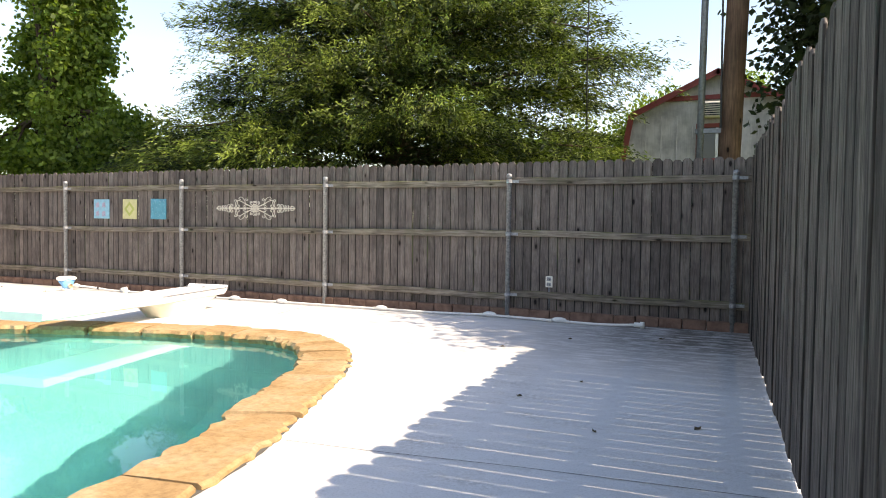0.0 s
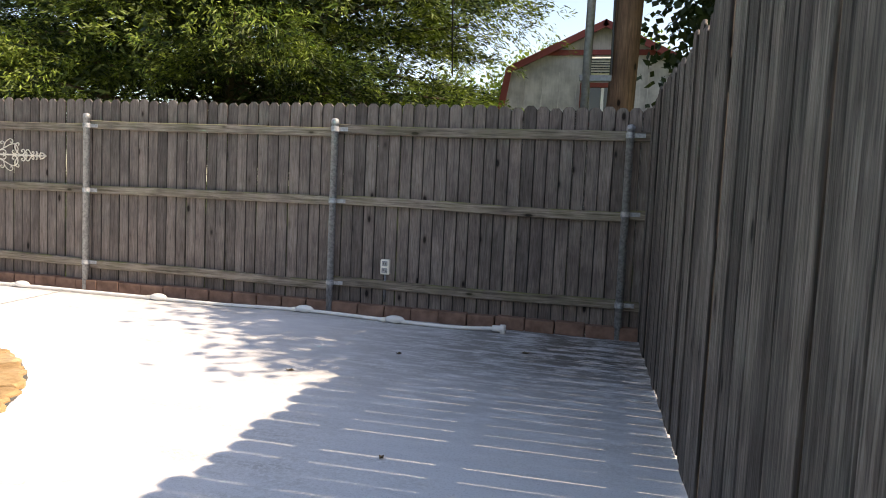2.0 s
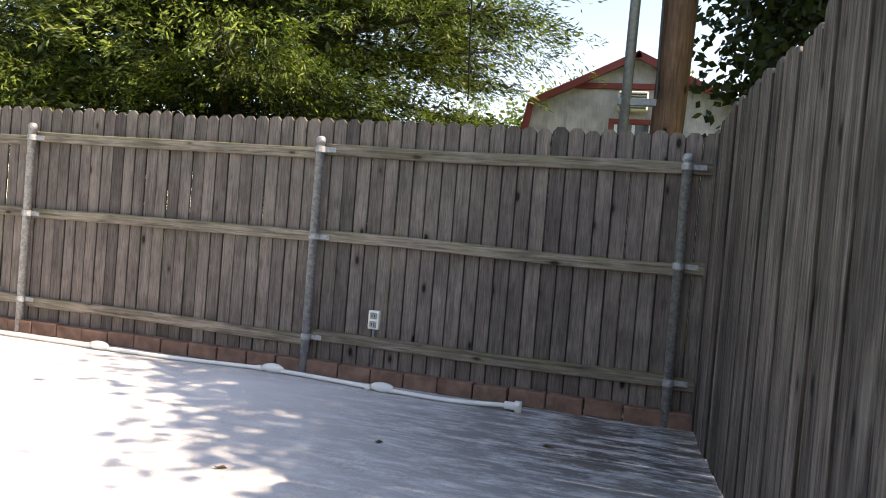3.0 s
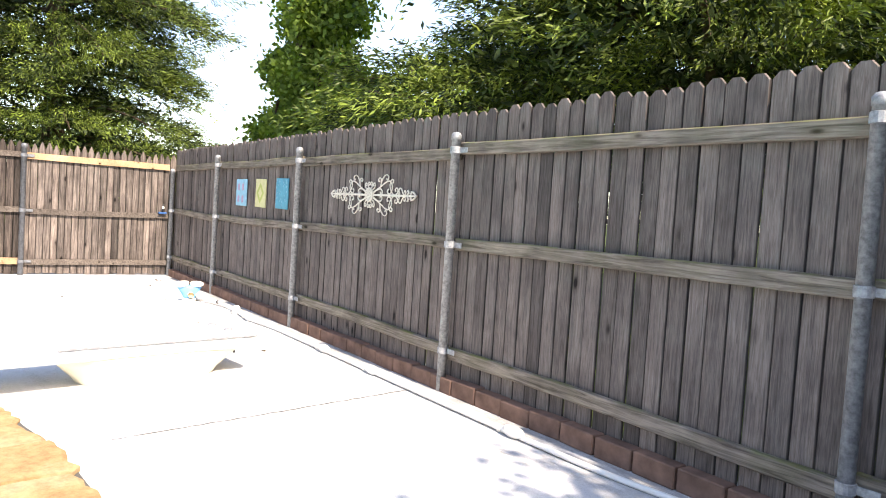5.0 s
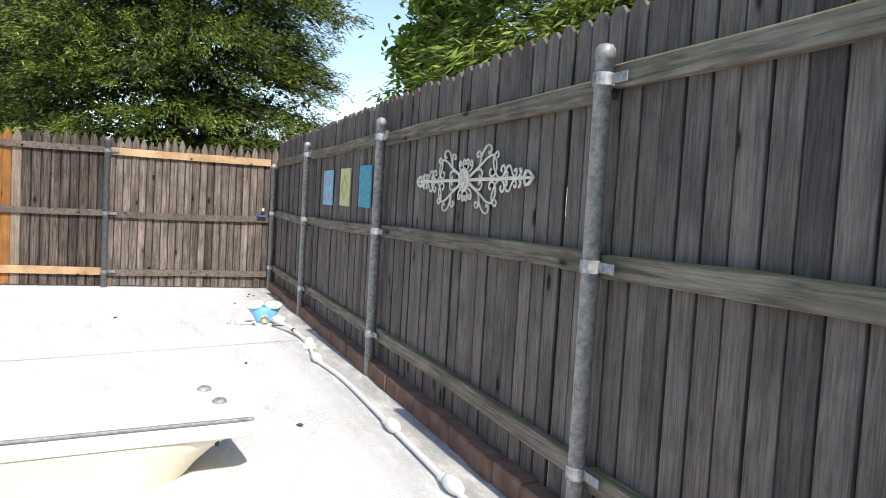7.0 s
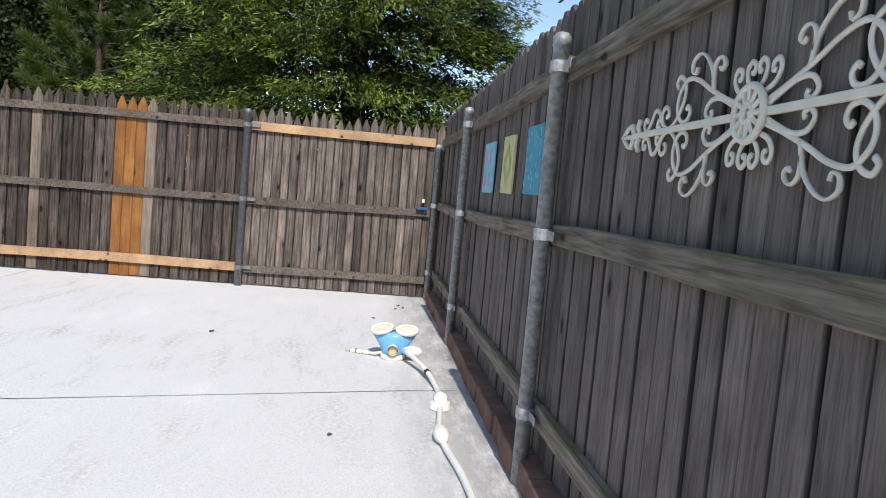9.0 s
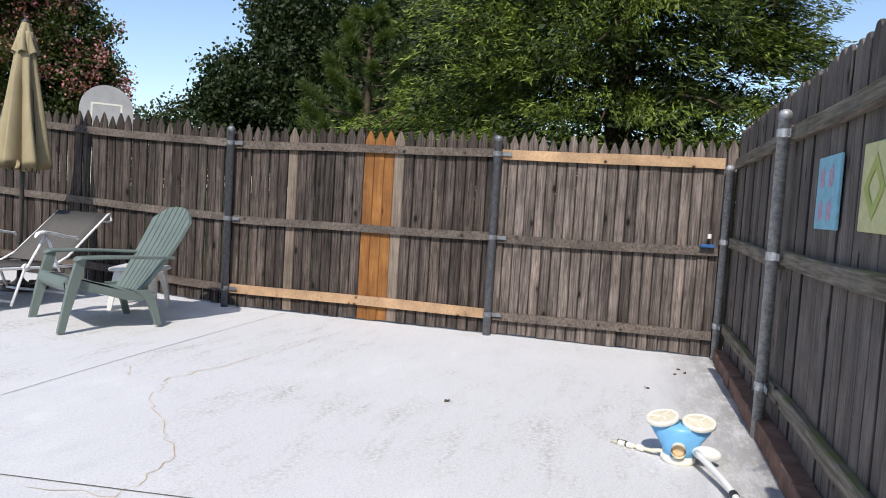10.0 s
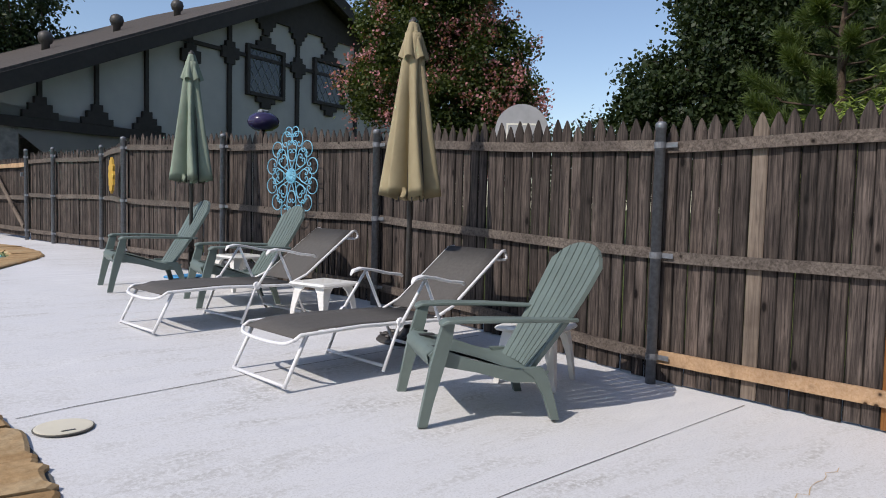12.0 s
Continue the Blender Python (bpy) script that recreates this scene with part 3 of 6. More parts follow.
# ---- fences ----
def picket_mesh(name, w, h, thick, top, material):
    """Flat board with a dog-eared or a pointed top; origin at bottom centre."""
    bm = bmesh.new()
    k = w / 2
    if top == "dog":
        prof = [(-k, 0), (k, 0), (k, h - 0.03), (k - 0.028, h), (-k + 0.028, h), (-k, h - 0.03)]
    else:
        prof = [(-k, 0), (k, 0), (k, h - 0.10), (k * 0.72, h - 0.065), (k * 0.28, h - 0.015), (0, h), (-k * 0.28, h - 0.015), (-k * 0.72, h - 0.065), (-k, h - 0.10)]
    c = 0.006
    cx = lambda x: x - math.copysign(min(c, abs(x)), x)
    rings = [[bm.verts.new((cx(x), -thick / 2, z)) for x, z in prof], [bm.verts.new((x, -thick / 2 + c, z)) for x, z in prof],
             [bm.verts.new((x, thick / 2 - c, z)) for x, z in prof], [bm.verts.new((cx(x), thick / 2, z)) for x, z in prof]]
    bm.faces.new(rings[0])
    bm.faces.new(list(reversed(rings[-1])))
    for A, B in zip(rings, rings[1:]):
        for i in range(len(prof)):
            j = (i + 1) % len(prof)
            bm.faces.new((A[j], A[i], B[i], B[j]))
    bmesh.ops.recalc_face_normals(bm, faces=bm.faces[:])
    return finish(bm, name, material)


def rail_mesh(length, h, thick, material, seed, wave=0.006):
    """Long timber with a slightly bowed run and worn arrises."""
    rng = random.Random(seed)
    bm = bmesh.new()
    n = 9
    ph, ph2 = rng.uniform(0, 6), rng.uniform(0, 6)
    rings = []
    for i in range(n):
        x = length * i / (n - 1)
        dz = wave * (math.sin(ph + x * 1.4) + 0.5 * math.sin(ph2 + x * 3.1))
        c = 0.006
        hh = h / 2 * rng.uniform(0.96, 1.04)
        rings.append([bm.verts.new((x, y, z + dz)) for y, z in ((-thick / 2 + c, -hh), (thick / 2, -hh), (thick / 2, hh), (-thick / 2 + c, hh), (-thick / 2, hh - c), (-thick / 2, -hh + c))])
    for A, B in zip(rings, rings[1:]):
        for k in range(6):
            bm.faces.new((A[k], A[(k + 1) % 6], B[(k + 1) % 6], B[k]))
    bm.faces.new(rings[0])
    bm.faces.new(list(reversed(rings[-1])))
    bmesh.ops.recalc_face_normals(bm, faces=bm.faces[:])
    return finish(bm, "rail", material)


def post_mesh(h, r, material, cap=True):
    bm = bmesh.new()
    prof = [(r, -0.02), (r, h - 0.05)]
    if cap:
        prof += [(r * 1.12, h - 0.05), (r * 1.12, h - 0.02), (r * 0.8, h - 0.005), (r * 0.3, h)]
    lathe(bm, prof, 14)
    return finish(bm, "post", material, True)


def bracket_mesh(r, material):
    """Pipe clamp with a flat tab bolted to the rail."""
    bm = bmesh.new()
    lathe(bm, [(r + 0.002, -0.022), (r + 0.006, -0.02), (r + 0.006, 0.02), (r + 0.002, 0.022)], 14)
    box(bm, r, r + 0.085, -0.004 + 0.012, 0.012, -0.017, 0.017, 0.002)
    lathe(bm, [(0.007, -0.002), (0.007, 0.002)], 6, (0, 0))
    return finish(bm, "bracket", material)


def fence_run(fence, a, b, width, h, thick, top, material, z0=0.0, gap=0.003, seed=0, depth=0.004, special=None, follow=False, hvar=0.008, tilt=0.3):
    """Pickets from a to b (plan points), children of the fence."""
    rng = random.Random(seed)
    m, L = along(a, b)
    meshes = [picket_mesh("picket", width * s, h + d, thick, top, material) for s, d in ((1, 0), (0.998, hvar), (0.997, -hvar), (1.0, hvar * 0.5))]
    n = max(1, round(L / (width + gap)))
    pitch = L / n
    for i in range(n):
        x = (i + 0.5) * pitch
        me = rng.choice(meshes)
        base = deck_z(a[1] + (b[1] - a[1]) * x / L) if follow else 0.0
        mm = None
        if special:
            mm = special(x / L)
        if mm:
            me = picket_mesh("picket", width, h, thick, top, mm[0])
        ob = part("picket", me, None, fence, mm[1] if mm else "")
        ob.matrix_basis = m @ pose(x + rng.uniform(-1, 1) * gap * 0.4, rng.uniform(-depth, depth), base + z0 + rng.uniform(-0.006, 0.006), rng.uniform(-tilt, tilt), rng.uniform(-tilt, tilt), rng.uniform(-1.2, 1.2))


# north fence: grey dog-eared boards on steel posts
P_N = [1.507, -0.957, -3.505, -5.986, -8.41, -10.47]
fence_n = thing("wooden_fence", "weathered grey dog-eared wooden fence on galvanised posts", "fence", "yard fences", "structure")
post_n = post_mesh(1.69, 0.030, M["galv"])
post_short = post_mesh(1.55, 0.030, M["galv"])
brk = bracket_mesh(0.030, M["galv"])
# heights of the three rails, bay by bay from the east corner
BAY_Z = [(0.27, 0.99, 1.60), (0.272, 0.988, 1.602), (0.25, 0.962, 1.583), (0.275, 0.952, 1.553), (0.268, 0.942, 1.565), (0.265, 0.936, 1.56)]
for i, x in enumerate(P_N):
    part("post", post_short if i == 5 else post_n, None, fence_n, at=pose(x, 6.235, 0, 0, 0, 20 * i))
    for k in range(3):
        if i < 5 or k < 2:
            z = (BAY_Z[i][k] + BAY_Z[min(i + 1, 5)][k]) / 2
            part("bracket", brk, None, fence_n, at=pose(x, 6.235, z + 0.005))
ends = [1.74] + P_N
for i in range(6):
    for k, z in enumerate(BAY_Z[i]):
        a, b = ends[i + 1] + (0.012 if i < 5 else 0.03), ends[i] - 0.012
        rng = random.Random(i * 7 + k)
        part("rail", rail_mesh(b - a, 0.078, 0.036, M["rail_n"], i * 7 + k, 0.007), None, fence_n, at=pose(a, 6.283, z + rng.uniform(-0.006, 0.006), 0, rng.uniform(-0.25, 0.25), 0))


# west fence: brown-grey pointed pickets
P_W = [(-10.47, 6.2), (-10.475, 4.373), (-10.468, 1.805), (-10.47, -1.29), (-10.05, -3.81), (-9.55, -5.84)]
P_W2 = [(-9.95, -8.2), (-9.6, -9.8), (-9.42, -11.0)]
fence_w = thing("wooden_fence", "brown-grey pointed picket fence with some fresh boards", "fence", "yard fences", "structure")
post_w = post_mesh(1.72, 0.034, M["galv_dark"])
brk_w = bracket_mesh(0.034, M["galv_dark"])
WR = (0.18, 0.85, 1.565)


def off(p, d):
    return (p[0] - d, p[1])


for i, p in enumerate(P_W[1:] + P_W2):
    part("post", post_w, None, fence_w, at=pose(p[0], p[1], deck_z(p[1]), 0, 0, 33 * i))
    for z in WR:
        part("bracket", brk_w, None, fence_w, at=pose(p[0], p[1], deck_z(p[1]) + z, 0, 0, 90))
chain = P_W + P_W2
for i, (a, b) in enumerate(zip(chain, chain[1:])):
    A, B = off(a, 0.047), off(b, 0.047)
    za, zb = deck_z(a[1]), deck_z(b[1])
    m, L = along(A, B)
    low = -0.12 if i >= 6 else 0
    for k, z in enumerate(WR):
        fresh = (i == 0 and k == 2) or (i == 1 and k == 0)
        mt = M["rail_new"] if fresh else M["rail_w"]
        ob = part("rail", rail_mesh(L, 0.085 if fresh else 0.072, 0.036, mt, 40 + i * 3 + k, 0.004 if fresh else 0.009), None, fence_w, "fresh yellow pine rail" if fresh else "")
        ob.matrix_basis = m @ pose(0, 0, za + z + low * (0.6 if k == 2 else 0), 0, -math.degrees(math.atan2(zb - za, L)), 0)


def fresh_boards(f):
    y = 4.373 + (1.805 - 4.373) * f
    if 3.13 < y < 3.40:
        return (M["pine_z"], "fresh orange pine picket")
    if 3.40 <= y < 3.49 or 2.40 < y < 2.47:
        return (M["pale_z"], "pale weathered picket")
    return None


for i, (a, b) in enumerate(zip(chain, chain[1:])):
    if i == 0:
        a = (-10.47, 6.3)
    fence_run(fence_w, off(a, 0.075), off(b, 0.075), 0.083 if i == 0 else 0.0945, 1.72 if i < 5 else 1.64, 0.017, "point", M["west_pale"] if i == 0 else M["west"], 0.012, 0.0012, 20 + i, 0.007, fresh_boards if i == 1 else None, True, 0.025, 0.05)

# east fence: rough grey boards with light between them
fence_e = thing("wooden_fence", "rough grey wooden fence with narrow gaps between boards", "fence", "yard fences", "structure")
E_A, E_B = (1.669, 6.33), (2.236, -4.6)
fence_run(fence_e, E_A, E_B, 0.138, 1.86, 0.017, "dog", M["cedar_east"], 0.01, 0.0015, 60, 0.006, None, False, 0.03, 0.06)
m_e, L_e = along((E_A[0] + 0.05, E_A[1]), (E_B[0] + 0.05, E_B[1]))
for z in (0.3, 0.98, 1.6):
    ob = part("rail", rail_mesh(L_e, 0.085, 0.036, M["rail_w"], int(z * 100)), None, fence_e)
    ob.matrix_basis = m_e @ pose(0, 0.0, z)


# ---- trees ----
def leaf_cloud(name, C, D, length, width, material, rng):
    """Many small pointed leaves: bases C, directions D."""
    n = len(C)
    D = D / (np.linalg.norm(D, axis=1, keepdims=True) + 1e-9)
    R = rng.normal(size=(n, 3))
    S = np.cross(D, R)
    S /= np.linalg.norm(S, axis=1, keepdims=True) + 1e-9
    L = (length * rng.uniform(0.6, 1.3, n))[:, None]
    W = (width * rng.uniform(0.6, 1.3, n))[:, None]
    V = np.empty((n, 4, 3))
    V[:, 0] = C
    V[:, 1] = C + D * L * 0.45 + S * W
    V[:, 2] = C + D * L
    V[:, 3] = C + D * L * 0.45 - S * W
    me = bpy.data.meshes.new(name)
    me.vertices.add(4 * n)
    me.vertices.foreach_set("co", V.reshape(-1))
    me.loops.add(4 * n)
    me.loops.foreach_set("vertex_index", np.arange(4 * n))
    me.polygons.add(n)
    me.polygons.foreach_set("loop_start", np.arange(0, 4 * n, 4))
    me.update(calc_edges=True)
    me.materials.append(material)
    return me


def trunk_bm(h, r, rng, lean=0.1, twist=0.06):
    pts = [(rng.uniform(-1, 1) * twist * k / 6 + lean * k / 6 * h * 0.1, rng.uniform(-1, 1) * twist * k / 6, h * k / 6 - 0.1) for k in range(7)]
    return tubem(pts, r, 9, taper=[1.25, 1.0, 0.9, 0.8, 0.65, 0.45, 0.15])


def cypress(base, height, reach, low, count, seed, label, leaf=(0.17, 0.010), droop=0.35, shape=0.8, wild=0.3, boughs=70):
    """Feathery conifer: tiers of boughs that carry hanging sprays of thin leaflets."""
    rng, rr = np.random.default_rng(seed), random.Random(seed)
    tree = thing("cypress_tree", label, "tree", "trees beyond the fence", at=pose(*base))
    part("trunk", trunk_bm(height, reach * 0.06, rr), M["bark"], tree, smooth=True)
    limbs = []
    n_l = int(boughs * height / 9)
    for i in range(n_l):
        f = (i + 0.5) / n_l
        z = low + (height - low) * f
        ang = i * 2.399 + rr.uniform(-0.3, 0.3)
        ln = reach * (1 - f) ** shape * rr.uniform(1 - wild, 1.08) + 0.3
        rise = rr.uniform(0.0, 0.35)
        limbs.append((z, ang, ln, rise))
    bm = bmesh.new()
    sprays, outward = [], []
    tot = sum(l[2] for l in limbs)
    per = count / 60.0 / tot
    for z, ang, ln, rise in limbs:
        d = np.array([math.cos(ang), math.sin(ang), 0])
        pts = []
        for k in range(5):
            u = k / 4
            pts.append(Vector((d[0] * ln * u, d[1] * ln * u, z + ln * (rise * u - droop * u * u))))
        tube(bm, pts, 0.018 + 0.014 * ln, 5, taper=[1, 0.8, 0.55, 0.35, 0.12])
        m_ = max(3, int(ln * per))
        n_f = max(3, int(ln * 3.6))             # flat fans of sprays, with gaps between them
        fu = rng.uniform(0.15, 1.0, n_f) ** 0.7
        fs = rng.normal(0, 0.17 * ln * (0.4 + 0.6 * (1 - np.abs(fu - 0.5))), n_f)
        pick = rng.integers(0, n_f, m_)
        u = np.clip(fu[pick] + rng.normal(0, 0.24 / max(ln, 0.6), m_), 0.08, 1.06)
        side = fs[pick] + rng.normal(0, 0.27, m_)
        p = np.stack([d[0] * ln * u - d[1] * side, d[1] * ln * u + d[0] * side, z + ln * (rise * u - droop * u * u) - 0.25 * np.abs(side) + rng.normal(0.03, 0.085, m_)], 1)
        sprays.append(p)
        o = np.stack([np.full(m_, d[0]) - d[1] * side * 0.9, np.full(m_, d[1]) + d[0] * side * 0.9, np.full(m_, 0.1)], 1) + rng.normal(0, 0.25, (m_, 3))
        outward.append(o)
    part("branchwork", bm, M["bark"], tree)
    # denser foliage close to the boughs; the crown's inner shade is in its leaf colour
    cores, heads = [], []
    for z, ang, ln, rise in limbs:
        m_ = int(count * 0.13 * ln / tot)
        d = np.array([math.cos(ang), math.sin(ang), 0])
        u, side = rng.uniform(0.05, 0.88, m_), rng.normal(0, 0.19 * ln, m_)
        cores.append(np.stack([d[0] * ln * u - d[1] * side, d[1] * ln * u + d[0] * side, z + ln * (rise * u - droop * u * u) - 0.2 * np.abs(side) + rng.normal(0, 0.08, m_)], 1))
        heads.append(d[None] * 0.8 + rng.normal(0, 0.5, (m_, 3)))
    part("inner_foliage", leaf_cloud("inner_foliage", np.concatenate(cores), np.concatenate(heads), 0.17, 0.024, M["cypress_inner"], rng), None, tree, "inner foliage with crown shade put into its dark colour")
    S, O = np.concatenate(sprays), np.concatenate(outward)
    O /= np.linalg.norm(O, axis=1, keepdims=True)
    k = 60
    u = rng.uniform(0, 1, (len(S), k))
    slen = rng.uniform(0.35, 0.8, (len(S), 1)) * (0.6 + 0.4 * reach / 4)
    hang = rng.uniform(0.1, 0.55, (len(S), 1))
    C = S[:, None, :] + O[:, None, :] * (u * slen)[..., None] + rng.normal(0, 0.045, (len(S), k, 3))
    C[..., 2] -= hang * (u * slen) ** 1.6
    D = O[:, None, :] * 0.9 + rng.normal(0, 0.38, (len(S), k, 3))
    D[..., 2] -= 0.25 + 0.4 * u * hang
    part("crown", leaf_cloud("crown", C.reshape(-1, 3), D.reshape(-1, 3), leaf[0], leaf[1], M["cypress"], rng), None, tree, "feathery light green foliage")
    return tree


def broadleaf(base, lobes, trunk_h, r, count, seed, name, label, leaf, material, clump=70, spread=0.28, blooms=0):
    """Round-headed tree: a branching skeleton inside lobes (x, y, z, radius), leaves in clumps at the outside."""
    rng, rr = np.random.default_rng(seed), random.Random(seed)
    tree = thing(name, label, "tree", "trees beyond the fence", at=pose(*base))
    part("trunk", trunk_bm(trunk_h, r, rr), M["bark"], tree, smooth=True)
    bm = bmesh.new()
    vol = [l[3] ** 2 for l in lobes]
    Cs, Os = [], []
    for (x, y, z, R), v in zip(lobes, vol):
        for j in range(5):
            a, e = rr.uniform(0, 6.28), rr.uniform(-0.2, 1.0)
            tip = Vector((x + R * 0.8 * math.cos(a) * math.cos(e), y + R * 0.8 * math.sin(a) * math.cos(e), z + R * 0.8 * math.sin(e)))
            st = Vector((x * 0.15, y * 0.15, trunk_h * 0.75))
            md = st.lerp(tip, 0.5) + Vector((rr.uniform(-1, 1), rr.uniform(-1, 1), rr.uniform(-0.3, 0.8))) * 0.2 * R
            tube(bm, [st, md, tip], r * 0.35, 5, taper=[1, 0.6, 0.15])
        m_ = max(6, int(count * v / sum(vol) / clump))
        dd = rng.normal(size=(m_, 3))
        dd /= np.linalg.norm(dd, axis=1, keepdims=True)
        rad = R * (rng.uniform(0.35, 1.0, m_) ** 0.45) * (1 + 0.16 * np.sin(dd[:, 0] * 5 + seed) * np.cos(dd[:, 1] * 4) + 0.12 * np.sin(dd[:, 2] * 7))
        Cs.append(np.array([x, y, z]) + dd * rad[:, None] * np.array([1, 1, 0.9]))
        Os.append(dd)
    part("branchwork", bm, M["bark"], tree)
    S, O = np.concatenate(Cs), np.concatenate(Os)
    C = S[:, None, :] + rng.normal(0, spread, (len(S), clump, 3)) * np.array([1, 1, 0.7])
    D = O[:, None, :] * 0.5 + rng.normal(0, 0.8, (len(S), clump, 3))
    D[..., 2] -= 0.2
    part("crown", leaf_cloud("crown", C.reshape(-1, 3), D.reshape(-1, 3), leaf[0], leaf[1], material, rng), None, tree)
    if blooms:
        pick = rng.choice(len(S), blooms, replace=False)
        B = S[pick][:, None, :] + O[pick][:, None, :] * 0.25 + rng.normal(0, 0.09, (blooms, 60, 3)) * np.array([1, 1, 1.5])
        part("blossom", leaf_cloud("blossom", B.reshape(-1, 3), rng.normal(size=(blooms * 60, 3)), 0.06, 0.03, M["bloom"], rng), None, tree, "pale pink flower clusters")
    return tree


def pine(base, height, reach, count, seed):
    rng, rr = np.random.default_rng(seed), random.Random(seed)
    tree = thing("pine_tree", "young yellow-green pine with upright candles behind the fence", "tree", "trees beyond the fence", at=pose(*base))
    part("trunk", trunk_bm(height, 0.09, rr), M["bark"], tree, smooth=True)
    bm = bmesh.new()
    Cs, Ds = [], []
    n_l = 46
    for i in range(n_l):
        f = (i + 0.5) / n_l
        z = 0.6 + (height - 0.6) * f
        a = i * 2.4
        ln = reach * (1 - f) ** 0.75 * rr.uniform(0.7, 1.05) + 0.15
        d = Vector((math.cos(a), math.sin(a), 0))
        tip = d * ln + Vector((0, 0, z + ln * 0.45))
        mid = d * ln * 0.6 + Vector((0, 0, z + ln * 0.12))
        tube(bm, [Vector((0, 0, z)), mid, tip], 0.02, 5, taper=[1, 0.7, 0.3])
        k = int(count / n_l)
        u = rng.uniform(0.35, 1.0, k) ** 0.6
        P = np.array([0, 0, z])[None] * (1 - u[:, None]) ** 2 + 2 * (u * (1 - u))[:, None] * np.array(mid)[None] + (u ** 2)[:, None] * np.array(tip)[None]
        dirn = np.array((tip - mid).normalized())
        Cs.append(P + rng.normal(0, 0.025, (k, 3)))
        Ds.append(dirn[None] * 0.9 + rng.normal(0, 0.6, (k, 3)))
    part("branchwork", bm, M["bark"], tree)
    part("crown", leaf_cloud("crown", np.concatenate(Cs), np.concatenate(Ds), 0.19, 0.006, M["leaf_pine"], rng), None, tree)


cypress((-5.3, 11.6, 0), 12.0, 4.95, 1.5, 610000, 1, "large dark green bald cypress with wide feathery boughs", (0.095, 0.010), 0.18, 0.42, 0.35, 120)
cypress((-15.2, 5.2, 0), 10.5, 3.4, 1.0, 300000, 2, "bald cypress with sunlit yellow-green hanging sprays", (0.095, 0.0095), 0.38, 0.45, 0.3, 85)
broadleaf((-12.0, 8.75, 0), [(1.5, 0.4, 2.7, 0.7), (2.4, 0.7, 2.2, 0.65), (1.2, 0.3, 1.9, 0.6), (0.35, 0.15, 2.3, 0.7), (-1.0, 0.3, 2.4, 0.55), (0.4, 0.2, 3.4, 0.65), (-1.2, 0.6, 3.7, 0.55), (-2.1, 0.55, 2.6, 0.5), (0.5, 0.3, 4.5, 0.65), (-1.3, 0.7, 5.0, 0.55), (-2.3, 0.9, 4.0, 0.5), (0.4, 0.3, 5.6, 0.7), (-1.0, 0.7, 6.3, 0.6)], 4.5, 0.16, 54000, 3, "maple_tree", "tall bright green broadleaf tree behind the fence", (0.11, 0.05), M["leaf_mid"], 60, 0.17)
broadleaf((-23.5, -2.6, 0), [(0, -0.3, 4.4, 2.3), (1.4, -1.9, 3.2, 1.7), (-0.8, 1.8, 4.6, 2.4), (0.2, 0.3, 6.0, 1.7), (0.6, 3.2, 4.2, 2.2), (-0.5, 3.4, 5.9, 1.6), (1.8, -2.6, 4.2, 0.8), (0.8, -1.4, 5.2, 1.1), (0.7, -1.5, 6.0, 1.2), (1.2, 1.2, 2.6, 1.9)], 5.0, 0.3, 170000, 4, "oak_tree", "dense dark green live oak behind the fence", (0.115, 0.05), M["leaf_dark"], 80, 0.22)
broadleaf((-26.0, -9.5, 0), [(0, 0, 2.8, 1.6), (0.6, 2.0, 3.0, 1.4), (-0.6, -2.0, 2.5, 1.5)], 2.5, 0.15, 14000, 5, "oak_tree", "small dark green oak far behind the fence", (0.13, 0.05), M["leaf_dark"], 70, 0.3)
broadleaf((-15.55, -5.93, 0), [(0, 0, 3.0, 1.0), (-0.5, 0.4, 3.9, 0.9), (0.5, -0.5, 4.5, 1.0), (-0.7, 0.7, 2.5, 0.8), (0.2, 0.1, 5.1, 0.9), (-0.7, 0.8, 3.3, 0.6), (0.9, -0.8, 3.4, 0.7)], 3.4, 0.09, 90000, 6, "crape_myrtle", "crape myrtle in pale pink bloom behind the fence", (0.07, 0.03), M["leaf_myrtle"], 60, 0.14, 220)
broadleaf((3.4, 9.2, 0), [(0, 0, 2.8, 1.3), (-0.1, 0.2, 4.4, 1.4), (-0.2, -0.3, 5.8, 1.3), (0.8, -1.6, 3.4, 1.3), (0.2, -2.2, 4.6, 1.0), (-0.2, -2.9, 4.0, 0.75), (0.6, -3.4, 4.5, 0.7), (0.9, -4.1, 4.3, 0.5)], 4.0, 0.14, 46000, 7, "oak_tree", "dark glossy-leaved tree beside the utility pole", (0.11, 0.045), M["leaf_dark"], 70, 0.26)
broadleaf((-1.4, 17.5, 0), [(0, 0, 2.2, 1.5), (-1.6, 0.4, 2.4, 1.5), (0.9, 0.2, 3.6, 1.0), (2.6, 2.5, 4.6, 0.9)], 3.0, 0.12, 24000, 8, "elm_tree", "light green broadleaf tree beside the barn shed", (0.12, 0.045), M["leaf_mid"], 60, 0.26)
broadleaf((-0.9, 13.4, 0), [(0, 0, 1.6, 0.6), (-0.5, 0, 1.2, 0.5)], 1.3, 0.05, 5000, 9, "crape_myrtle", "small shrub with pink flowers by the barn shed", (0.07, 0.03), M["leaf_mid"], 50, 0.15, 8)
broadleaf((-13.0, -26.0, 0), [(0, 0, 5.0, 2.4), (2.6, 0, 6.4, 2.2), (1.4, 0.5, 8.2, 1.8)], 6.0, 0.2, 26000, 10, "elm_tree", "dark green tree behind the house", (0.16, 0.06), M["leaf_dark"], 70, 0.3)
pine((-16.9, 0.6, 0), 4.5, 1.7, 42000, 11)


